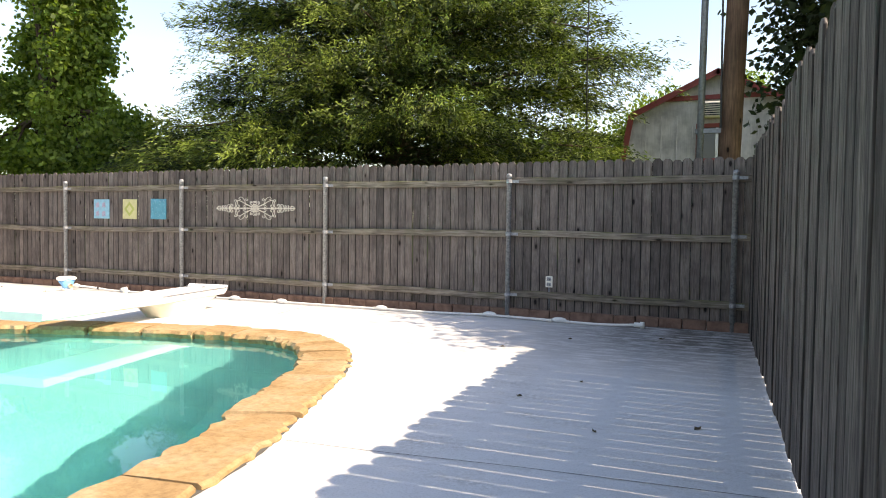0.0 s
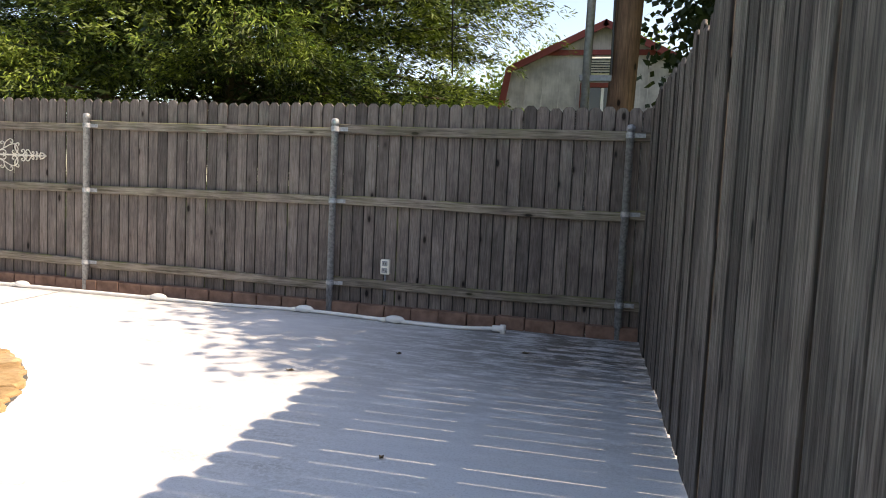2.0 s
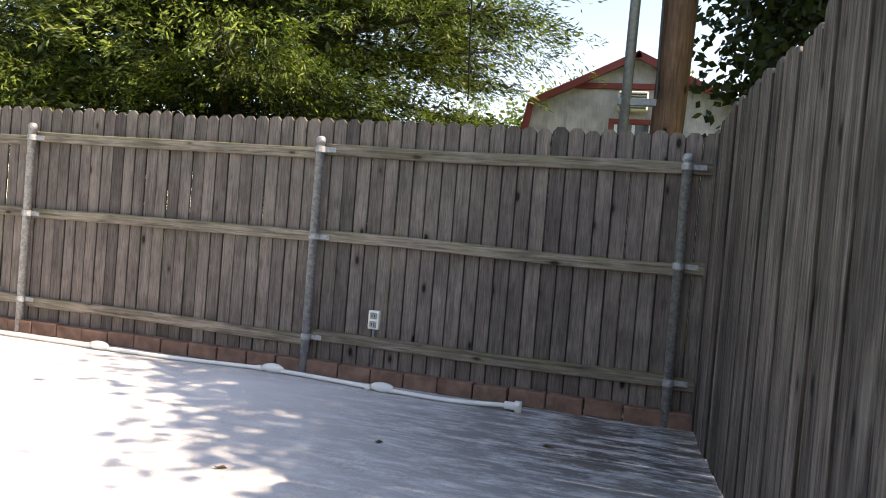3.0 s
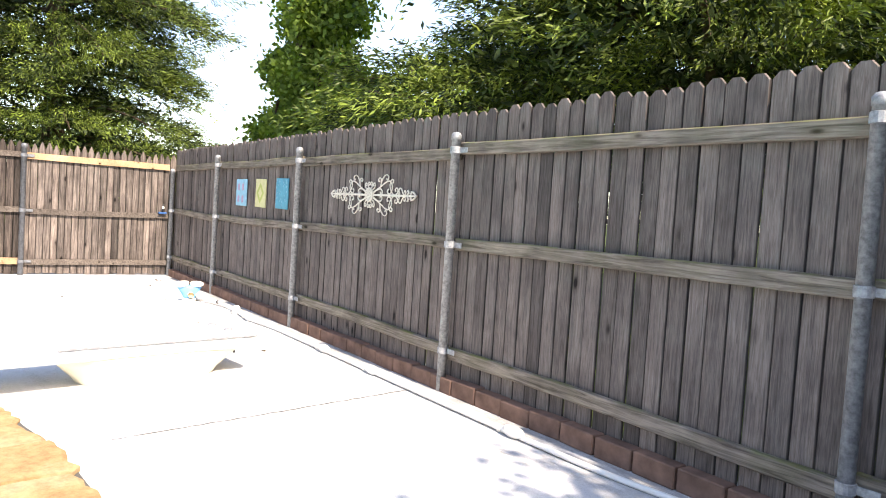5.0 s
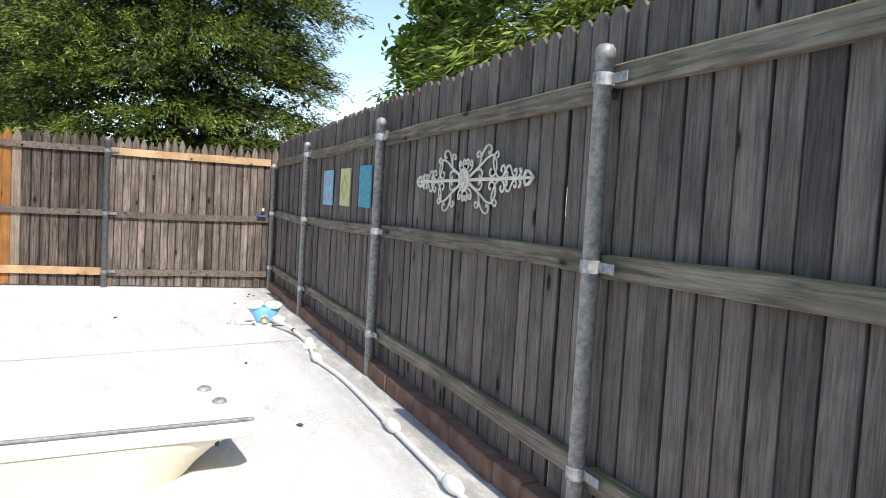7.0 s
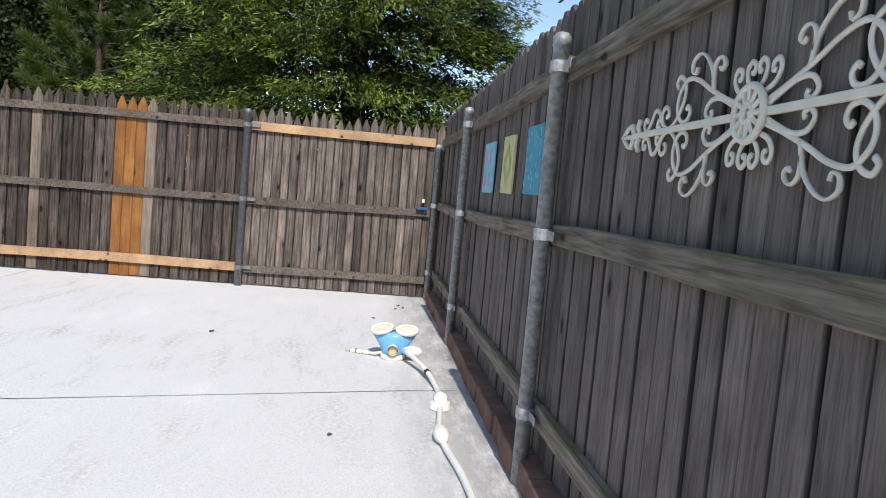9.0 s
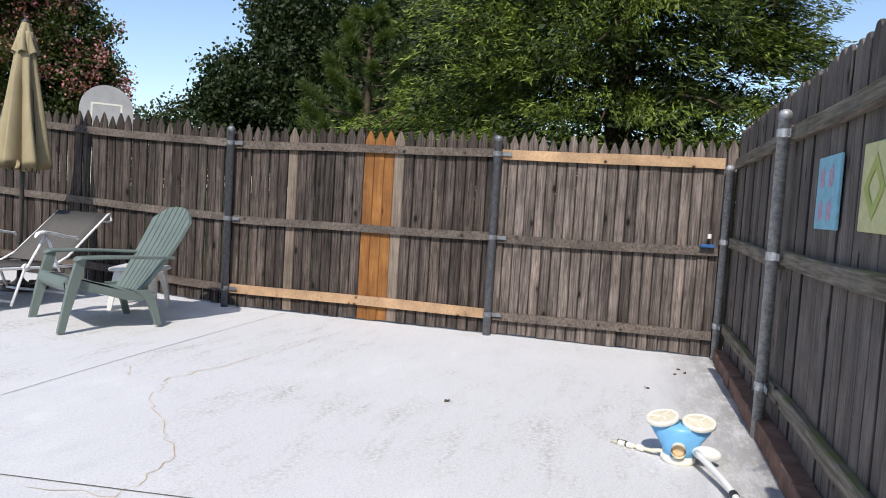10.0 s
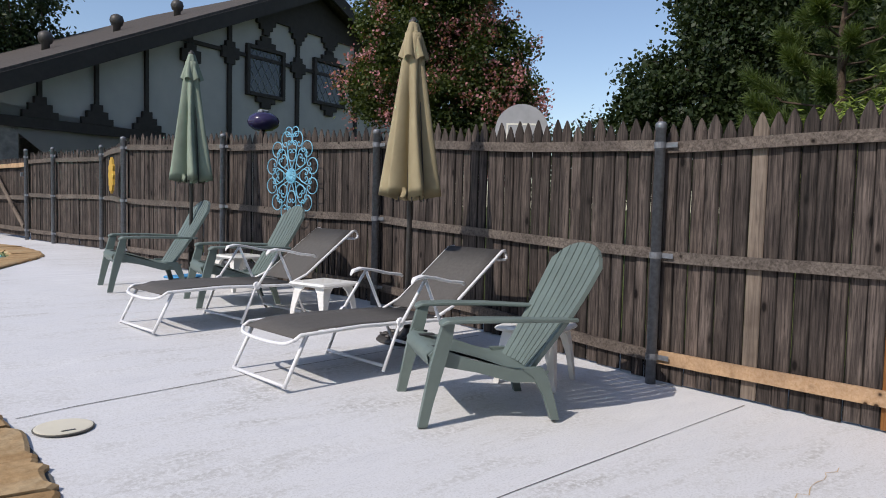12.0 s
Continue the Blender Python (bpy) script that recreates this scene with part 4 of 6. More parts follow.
# ---- barn shed, utility pole ----
def barn_shed():
    shed = thing("barn_shed", "pale grey gambrel barn shed with dark red trim", "shed")
    X, Y, D = 0.95, 13.2, 4.5           # centre of the gable and its plane
    prof = [(-1.86, 0), (-1.84, 2.0), (-1.62, 3.30), (0.0, 4.08), (1.62, 3.30), (1.84, 2.0), (1.86, 0)]
    bm = bmesh.new()
    A = [bm.verts.new((X + x, Y, z - 0.03)) for x, z in prof]
    B = [bm.verts.new((X + x, Y + D, z - 0.03)) for x, z in prof]
    bm.faces.new(A)
    bm.faces.new(list(reversed(B)))
    for i in range(len(prof)):
        j = (i + 1) % len(prof)
        bm.faces.new((A[j], A[i], B[i], B[j]))
    bmesh.ops.recalc_face_normals(bm, faces=bm.faces[:])
    part("wall", bm, M["shed_side"], shed)
    k = 0
    for (a, b) in zip(prof[1:-1], prof[2:-1]):
        p, q = Vector((a[0], 0, a[1])), Vector((b[0], 0, b[1]))
        d = (q - p).normalized()
        nrm = Vector((-d.z, 0, d.x))
        for nm, y0, y1, t, mt in (("roof", Y - 0.16, Y + D + 0.1, 0.05, M["shingle"]), ("trim", Y - 0.20, Y - 0.165, 0.11, M["trim_red"])):
            bm = bmesh.new()
            lo = 0.01 if nm == "roof" else -0.06
            pts = [p + nrm * lo - d * 0.03, q + nrm * lo + d * 0.03, q + nrm * (lo + t) + d * 0.03, p + nrm * (lo + t) - d * 0.03]
            Fa = [bm.verts.new((X + v.x, y0, v.z)) for v in pts]
            Fb = [bm.verts.new((X + v.x, y1, v.z)) for v in pts]
            bm.faces.new(Fa)
            bm.faces.new(list(reversed(Fb)))
            for i in range(4):
                bm.faces.new((Fa[(i + 1) % 4], Fa[i], Fb[i], Fb[(i + 1) % 4]))
            bmesh.ops.recalc_face_normals(bm, faces=bm.faces[:])
            part(nm, bm, mt, shed)
    part("trim", boxm(X - 1.05, X + 1.05, Y - 0.05, Y - 0.003, 3.57, 3.66, 0.004), M["trim_red"], shed)
    for i in range(12):
        x = X - 1.65 + i * 0.3
        part("batten", boxm(x - 0.008, x + 0.008, Y - 0.012, Y - 0.002, 0, 3.28), M["shed_side"], shed)
    win = part("window", boxm(X - 0.30, X + 0.30, Y - 0.03, Y - 0.004, 2.42, 3.02), M["glass_dark"], shed)
    for a in ((-0.38, -0.30, 2.34, 3.10), (0.30, 0.38, 2.34, 3.10), (-0.30, 0.30, 3.02, 3.10), (-0.30, 0.30, 2.34, 2.42)):
        part("frame", boxm(X + a[0], X + a[1], Y - 0.055, Y - 0.004, a[2], a[3], 0.004), M["trim_red"], win, "dark red window frame")
    for x in (-0.29, -0.02, 0.24):
        part("sash", boxm(X + x, X + x + 0.05, Y - 0.045, Y - 0.031, 2.43, 3.01), M["white_metal"], win, "white sash bar")
    ac = part("air_conditioner", boxm(X - 0.26, X + 0.20, Y - 0.25, Y - 0.055, 3.2, 3.5, 0.02), M["aged_white"], shed, "boxy window air conditioner")
    for i in range(6):
        part("louvre", boxm(X - 0.23, X + 0.17, Y - 0.262, Y - 0.252, 3.23 + i * 0.042, 3.248 + i * 0.042), M["black"], ac)


barn_shed()


def utility_pole():
    pole = thing("utility_pole", "brown wooden utility pole with a grey steel conduit", "utility pole", at=pose(1.38, 7.7, 0))
    part("pole", tubem([(-0.06, 0, -0.1), (0.06, 0, 4), (0.2, 0.02, 9)], 0.128, 14, taper=[1.05, 1.0, 0.85]), M["pole_wood"], pole, smooth=True)
    part("conduit", tubem([(-0.36, -0.05, -0.1), (-0.27, -0.05, 8.5)], 0.042, 10), M["galv_dark"], pole, "grey steel conduit", smooth=True)
    for z in (2.27, 4.9, 7.3):
        part("bracket", boxm(-0.40, -0.06, -0.075, -0.03, z - 0.03, z + 0.03, 0.005), M["galv_dark"], pole)
    part("cable", tubem([(-0.10, -0.10, 2.3), (-0.12, -0.10, 5), (-0.11, -0.1, 8.5)], 0.012, 6), M["black"], pole)


utility_pole()
wire = part("overhead_wire", tubem(spline([(-0.78, 9.5, 2.6), (-0.66, 8.9, 3.3), (-0.52, 8.3, 4.2), (-0.40, 7.9, 5.4), (0.1, 7.8, 6.8), (1.45, 7.75, 8.6)], 6), 0.009, 6), M["black"])
tagged(wire, "thin black hanging service wire from the pole", "wire")


# ---- tudor house, hoop ----
def tudor_house():
    house = thing("tudor_house", "half-timbered house with pale stucco and dark brown beams", "house")
    o = Vector((-6.2, -13.6, 0))
    yaw = math.degrees(math.atan2(-0.28, -0.96))
    house.matrix_basis = pose(o.x, o.y, 0, 0, 0, yaw)
    # local x runs along the gable wall away from the viewer, local +y faces the yard after mirroring
    def wall_box(name, x0, x1, y0, y1, z0, z1, m, parent=house, label="", bev=0.0):
        return part(name, boxm(x0, x1, min(y0, y1), max(y0, y1), z0, z1, bev), m, parent, label)
    eave_x, ridge_x, end_x = -0.5, 14.1, 20.0
    def roof_z(x):
        return 3.68 + (x - 3.85) * 0.449 if x <= ridge_x else 3.68 + (ridge_x - 3.85) * 0.449 - (x - ridge_x) * 0.449
    bm = bmesh.new()
    prof = [(3.0, 2.9), (7.6, 2.9), (7.6, -0.05), (end_x, -0.05), (end_x, roof_z(end_x)), (ridge_x, roof_z(ridge_x)), (3.0, roof_z(3.0))]
    A = [bm.verts.new((x, 0, z)) for x, z in prof]
    B = [bm.verts.new((x, 9, z)) for x, z in prof]
    fa = bm.faces.new(A)
    fb = bm.faces.new(list(reversed(B)))
    for i in range(len(prof)):
        j = (i + 1) % len(prof)
        bm.faces.new((A[j], A[i], B[i], B[j]))
    bmesh.ops.triangulate(bm, faces=[fa, fb])
    bmesh.ops.recalc_face_normals(bm, faces=bm.faces[:])
    part("wall", bm, M["stucco"], house, "pale grey stucco wall")
    def roof_slab(name, x0, x1, t, y0, y1, lift, m):
        bm = bmesh.new()
        z0, z1 = roof_z(x0) + lift, roof_z(x1) + lift
        vs = [(x0, z0), (x1, z1), (x1, z1 + t), (x0, z0 + t)]
        Aa = [bm.verts.new((x, y0, z)) for x, z in vs]
        Bb = [bm.verts.new((x, y1, z)) for x, z in vs]
        bm.faces.new(Aa)
        bm.faces.new(list(reversed(Bb)))
        for i in range(4):
            bm.faces.new((Aa[(i + 1) % 4], Aa[i], Bb[i], Bb[(i + 1) % 4]))
        bmesh.ops.recalc_face_normals(bm, faces=bm.faces[:])
        return part(name, bm, m, house)
    r1 = roof_slab("roof", -1.5, ridge_x, 0.16, -0.5, 9.3, 0.3, M["shingle"])
    roof_slab("roof", ridge_x, end_x + 1, 0.16, -0.5, 9.3, 0.3, M["shingle"])
    roof_slab("barge_board", -1.5, ridge_x, 0.44, -0.62, -0.505, -0.06, M["timber"])
    roof_slab("barge_board", ridge_x, end_x + 1, 0.44, -0.62, -0.505, -0.06, M["timber"])
    for x in (6.4, 8.6, 10.8):
        zt = roof_z(x) + 0.8
        v = part("roof_vent", lathem([(0.11, zt - 0.7), (0.11, zt - 0.2), (0.17, zt - 0.16), (0.21, zt - 0.02), (0.17, zt + 0.11), (0.05, zt + 0.17)], 16, (x, 3.2)), M["bronze"], r1, "turbine roof vent", True)
    Y = -0.06
    # porch beam with stepped corbels and posts above it
    part("beam", boxm(3.0, 7.9, -0.10, -0.005, 2.72, 2.97), M["timber"], house)
    part("porch_back", boxm(-0.5, 7.6, 5.5, 5.7, 0, 2.9), M["dark_stone"], house)
    part("pillar", boxm(3.3, 4.0, 0.0, 0.6, -0.05, 2.89, 0.03), M["dark_stone"], house, "rough stone porch pillar")
    def stepped(x, z, w, up=1, n=3):
        for k in range(n):
            ww = w * (1 - k / n)
            za, zb = z + up * k * 0.17, z + up * (k + 1) * 0.17
            part("corbel", boxm(x - ww / 2, x + ww / 2, -0.11, -0.006, min(za, zb) , max(za, zb)), M["timber"], house)
    def cross(x, z):
        part("boss", boxm(x - 0.33, x + 0.33, -0.12, -0.006, z - 0.17, z + 0.17), M["timber"], house)
        part("boss", boxm(x - 0.17, x + 0.17, -0.12, -0.006, z + 0.172, z + 0.34), M["timber"], house)
        part("boss", boxm(x - 0.17, x + 0.17, -0.12, -0.006, z - 0.34, z - 0.172), M["timber"], house)
    for x in (4.45, 5.89, 7.33):
        part("stud", boxm(x - 0.05, x + 0.05, -0.09, -0.006, 2.975, roof_z(x)), M["timber"], house)
        stepped(x, 2.972, 0.85)
    for x, zc in ((8.75, 5.25), (10.19, 5.62), (13.13, 5.66), (16.24, 5.72)):
        part("stud", boxm(x - 0.07, x + 0.07, -0.09, -0.006, 2.2, min(roof_z(x), 7.0)), M["timber"], house)
        cross(x, zc)
    part("belt", boxm(8.2, 18.0, -0.08, -0.007, 5.62, 5.73), M["timber"], house)
    bm = bmesh.new()
    tri = [(11.1, 6.95), (2 * ridge_x - 11.1, 6.95), (ridge_x, roof_z(ridge_x))]
    Aa = [bm.verts.new((x, -0.09, z)) for x, z in tri]
    Bb = [bm.verts.new((x, -0.008, z)) for x, z in tri]
    bm.faces.new(Aa)
    bm.faces.new(list(reversed(Bb)))
    for i in range(3):
        bm.faces.new((Aa[(i + 1) % 3], Aa[i], Bb[i], Bb[(i + 1) % 3]))
    bmesh.ops.recalc_face_normals(bm, faces=bm.faces[:])
    part("gable", bm, M["timber"], house, "dark boarded gable top")
    for x in (11.66, 13.13, 14.72):
        stepped(x, 6.948, 0.8, -1)
    for x, dz in ((11.66, 0.0), (14.72, 0.13)):
        win = part("window", boxm(x - 0.70, x + 0.70, -0.05, -0.007, 4.58 + dz, 5.93 + dz), M["glass_dark"], house)
        for a in ((-0.83, -0.70, 4.46, 6.05), (0.70, 0.83, 4.46, 6.05), (-0.70, 0.70, 5.93, 6.05), (-0.70, 0.70, 4.46, 4.58)):
            part("frame", boxm(x + a[0], x + a[1], -0.14, -0.007, a[2] + dz, a[3] + dz, 0.01), M["timber"], win)
        for k in range(-6, 7):
            for s in (-1, 1):
                pts = []
                c = x + k * 0.31
                for i in range(25):
                    u = i / 24
                    px, pz = c + s * (u - 0.5) * 0.9, 4.58 + dz + 1.35 * u
                    if abs(px - x) <= 0.70:
                        pts.append((px, -0.056, pz))
                if len(pts) > 2:
                    part("muntin", tubem([pts[0], pts[-1]], 0.013, 4), M["galv_dark"], win)
        stepped(x, 6.052 + dz, 0.8, 1, 2)
        stepped(x, 4.458 + dz, 0.8, -1, 2)
    return house


tudor_house()


def backboard():
    hoop = thing("basketball_backboard", "white rounded basketball backboard on a steel pole", "backboard", at=pose(-15.0, -3.5, -0.1, 0, 0, 43))
    bm = bmesh.new()
    n = 18
    prof = [(-0.43, 2.05), (0.43, 2.05)] + [(0.43 * math.cos(math.pi * k / n), 2.48 + 0.43 * math.sin(math.pi * k / n)) for k in range(n + 1)]
    A = [bm.verts.new((0.02, y, z)) for y, z in prof]
    B = [bm.verts.new((-0.02, y, z)) for y, z in prof]
    bm.faces.new(A)
    bm.faces.new(list(reversed(B)))
    for i in range(len(prof)):
        j = (i + 1) % len(prof)
        bm.faces.new((A[j], A[i], B[i], B[j]))
    bmesh.ops.recalc_face_normals(bm, faces=bm.faces[:])
    part("board", bm, M["board_grey"], hoop)
    for y0, y1, z0, z1 in ((-0.25, 0.25, 2.57, 2.6), (-0.25, 0.25, 2.2, 2.23), (-0.25, -0.22, 2.231, 2.569), (0.22, 0.25, 2.231, 2.569)):
        part("target_line", boxm(0.021, 0.024, y0, y1, z0, z1), M["aged_white"], hoop, "faded target line")
    part("pole", tubem([(-0.25, 0, 0.05), (-0.25, 0, 2.0), (-0.03, 0, 2.3)], 0.05, 10), M["galv_dark"], hoop)


backboard()


# ---- garden furniture ----
def adirondack_proto():
    """Moulded resin garden chair; local x points to the front, origin on the ground between the feet."""
    ch = thing("adirondack_chair", "sage green moulded plastic adirondack chair on the deck", "chair", "adirondack chairs by the fence")
    mt = M["sage"]
    for s in (-1, 1):
        y = s * 0.31
        # front leg: a broad tapering plate leaning back
        bm = bmesh.new()
        ring = []
        for x, z, w, t in ((0.39, 0.0, 0.05, 0.017), (0.365, 0.12, 0.055, 0.019), (0.315, 0.33, 0.075, 0.022), (0.285, 0.44, 0.072, 0.022), (0.265, 0.53, 0.06, 0.026)):
            ring.append([bm.verts.new((x - w / 2, y - t * s * 0.2 - t, z)), bm.verts.new((x + w / 2, y - t, z)), bm.verts.new((x + w / 2, y + t, z)), bm.verts.new((x - w / 2, y + t - t * s * 0.2, z))])
        for A, B in zip(ring, ring[1:]):
            for k in range(4):
                bm.faces.new((A[k], A[(k + 1) % 4], B[(k + 1) % 4], B[k]))
        bm.faces.new(ring[0])
        bm.faces.new(ring[-1])
        bmesh.ops.recalc_face_normals(bm, faces=bm.faces[:])
        part("leg", bm, mt, ch)
        # rear leg
        bm = bmesh.new()
        ring = []
        for x, z, w in ((-0.335, 0.0, 0.045), (-0.30, 0.12, 0.05), (-0.25, 0.23, 0.08), (-0.2, 0.28, 0.12)):
            yy = s * (0.29 - 0.04 * z)
            ring.append([bm.verts.new((x - w / 2, yy - 0.02, z)), bm.verts.new((x + w / 2, yy - 0.02, z)), bm.verts.new((x + w / 2, yy + 0.02, z)), bm.verts.new((x - w / 2, yy + 0.02, z))])
        for A, B in zip(ring, ring[1:]):
            for k in range(4):
                bm.faces.new((A[k], A[(k + 1) % 4], B[(k + 1) % 4], B[k]))
        bm.faces.new(ring[0])
        bm.faces.new(ring[-1])
        bmesh.ops.recalc_face_normals(bm, faces=bm.faces[:])
        part("leg", bm, mt, ch)
        # arm: flat top with turned-down rim, widest at the front
        bm = bmesh.new()
        ring = []
        for x, z, w, yy in ((0.31, 0.535, 0.07, 0.315), (0.28, 0.552, 0.105, 0.315), (0.1, 0.556, 0.11, 0.32), (-0.12, 0.552, 0.09, 0.315), (-0.30, 0.545, 0.07, 0.295), (-0.46, 0.54, 0.05, 0.27)):
            c = s * yy
            ring.append([bm.verts.new((x, c - w / 2, z - 0.022)), bm.verts.new((x, c + w / 2, z - 0.022)), bm.verts.new((x, c + w / 2, z)), bm.verts.new((x, c - w / 2, z))])
        for A, B in zip(ring, ring[1:]):
            for k in range(4):
                bm.faces.new((A[k], A[(k + 1) % 4], B[(k + 1) % 4], B[k]))
        bm.faces.new(ring[0])
        bm.faces.new(ring[-1])
        bmesh.ops.recalc_face_normals(bm, faces=bm.faces[:])
        bmesh.ops.bevel(bm, geom=[e for e in bm.edges], offset=0.006, segments=1, affect="EDGES")
        part("arm", bm, mt, ch)
        # side skirt of the seat
        bm = bmesh.new()
        prof = [(0.32, 0.40), (0.36, 0.36), (0.33, 0.31), (0.10, 0.265), (-0.10, 0.205), (-0.26, 0.20), (-0.30, 0.26), (-0.12, 0.27), (0.12, 0.33)]
        A = [bm.verts.new((x, s * 0.272, z)) for x, z in prof]
        B = [bm.verts.new((x, s * 0.292, z)) for x, z in prof]
        bm.faces.new(A)
        bm.faces.new(list(reversed(B)))
        for i in range(len(prof)):
            j = (i + 1) % len(prof)
            bm.faces.new((A[j], A[i], B[i], B[j]))
        bmesh.ops.recalc_face_normals(bm, faces=bm.faces[:])
        part("skirt", bm, mt, ch)
    # seat: waterfall front, dips to the back
    seat_prof = [(0.355, 0.31), (0.365, 0.36), (0.33, 0.392), (0.22, 0.375), (0.08, 0.335), (-0.06, 0.285), (-0.17, 0.262), (-0.25, 0.27)]
    bm = bmesh.new()
    top, bot = [], []
    ny_ = 9
    for j in range(ny_):
        v = -1 + 2 * j / (ny_ - 1)
        dip = -0.028 * (1 - v * v)
        top.append([bm.verts.new((x, v * 0.27, z + dip * (0.2 if i < 3 else 1))) for i, (x, z) in enumerate(seat_prof)])
        bot.append([bm.verts.new((x - 0.012, v * 0.27, z - 0.016 + dip * (0.2 if i < 3 else 1))) for i, (x, z) in enumerate(seat_prof)])
    for j in range(ny_ - 1):
        for i in range(len(seat_prof) - 1):
            bm.faces.new((top[j][i], top[j + 1][i], top[j + 1][i + 1], top[j][i + 1]))
            bm.faces.new((bot[j][i], bot[j][i + 1], bot[j + 1][i + 1], bot[j + 1][i]))
        bm.faces.new((top[j][0], bot[j][0], bot[j + 1][0], top[j + 1][0]))
    bmesh.ops.recalc_face_normals(bm, faces=bm.faces[:])
    part("seat", bm, mt, ch, smooth=True)
    for k in range(4):
        part("slot", boxm(0.225, 0.335, -0.2 + k * 0.115, -0.145 + k * 0.115, 0.3815, 0.3845), M["black"], ch, "narrow drain slot") if k in (0, 3) else None
    # back: seven fanned staves with slots between, joined above and below
    def back_pt(u, v):
        """u up the back 0..1, v across -1..1."""
        w = 0.225 + 0.105 * math.sin(min(1, u * 1.15) * math.pi / 2)
        x = -0.20 - 0.40 * u - 0.02 * math.sin(u * math.pi)
        z = 0.25 + 0.68 * u
        return Vector((x - 0.03 * (1 - v * v) * (1 - u * 0.4), v * w, z))
    n_s = 8
    for k in range(n_s):
        v0, v1 = -1 + 2 * k / n_s + 0.022, -1 + 2 * (k + 1) / n_s - 0.022
        bm = bmesh.new()
        ring = []
        vm = (v0 + v1) / 2
        umax = 1.0 - 0.17 * abs(vm) ** 2.6
        for i in range(9):
            u = umax * i / 8
            row = []
            for v in (v0, v1):
                uu = u if i < 8 else 1.0 - 0.17 * abs(v) ** 2.6
                p = back_pt(uu, v)
                row += [p, p + Vector((-0.022, 0, -0.010))]
            ring.append([bm.verts.new(row[0]), bm.verts.new(row[2]), bm.verts.new(row[3]), bm.verts.new(row[1])])
        for A, B in zip(ring, ring[1:]):
            for q in range(4):
                bm.faces.new((A[q], A[(q + 1) % 4], B[(q + 1) % 4], B[q]))
        bm.faces.new(ring[0])
        bm.faces.new(ring[-1])
        bmesh.ops.recalc_face_normals(bm, faces=bm.faces[:])
        part("back_stave", bm, mt, ch)
    for u0, u1 in ((0.0, 0.10), (0.44, 0.52), (0.80, 0.84)):
        bm = bmesh.new()
        rows = []
        for i in range(9):
            v = (-1 + 2 * i / 8) * 0.97
            a, b = back_pt(u0, v) + Vector((-0.006, 0, 0)), back_pt(u1, v) + Vector((-0.006, 0, 0))
            rows.append([bm.verts.new(p) for p in (a, b, b + Vector((-0.02, 0, -0.008)), a + Vector((-0.02, 0, -0.008)))])
        for A, B in zip(rows, rows[1:]):
            for q in range(4):
                bm.faces.new((A[q], A[(q + 1) % 4], B[(q + 1) % 4], B[q]))
        bm.faces.new(rows[0])
        bm.faces.new(rows[-1])
        bmesh.ops.recalc_face_normals(bm, faces=bm.faces[:])
        part("back_brace", bm, mt, ch)
    return ch


chair = adirondack_proto()
chair.matrix_basis = pose(-9.12, 1.55, deck_z(1.5), 0, 0, -28)
copy_thing(chair, pose(-9.36, -2.02, deck_z(-2.02) + 0.002, 0, 0, -12))
copy_thing(chair, pose(-8.96, -3.28, deck_z(-3.28) + 0.002, 0, 0, -8))


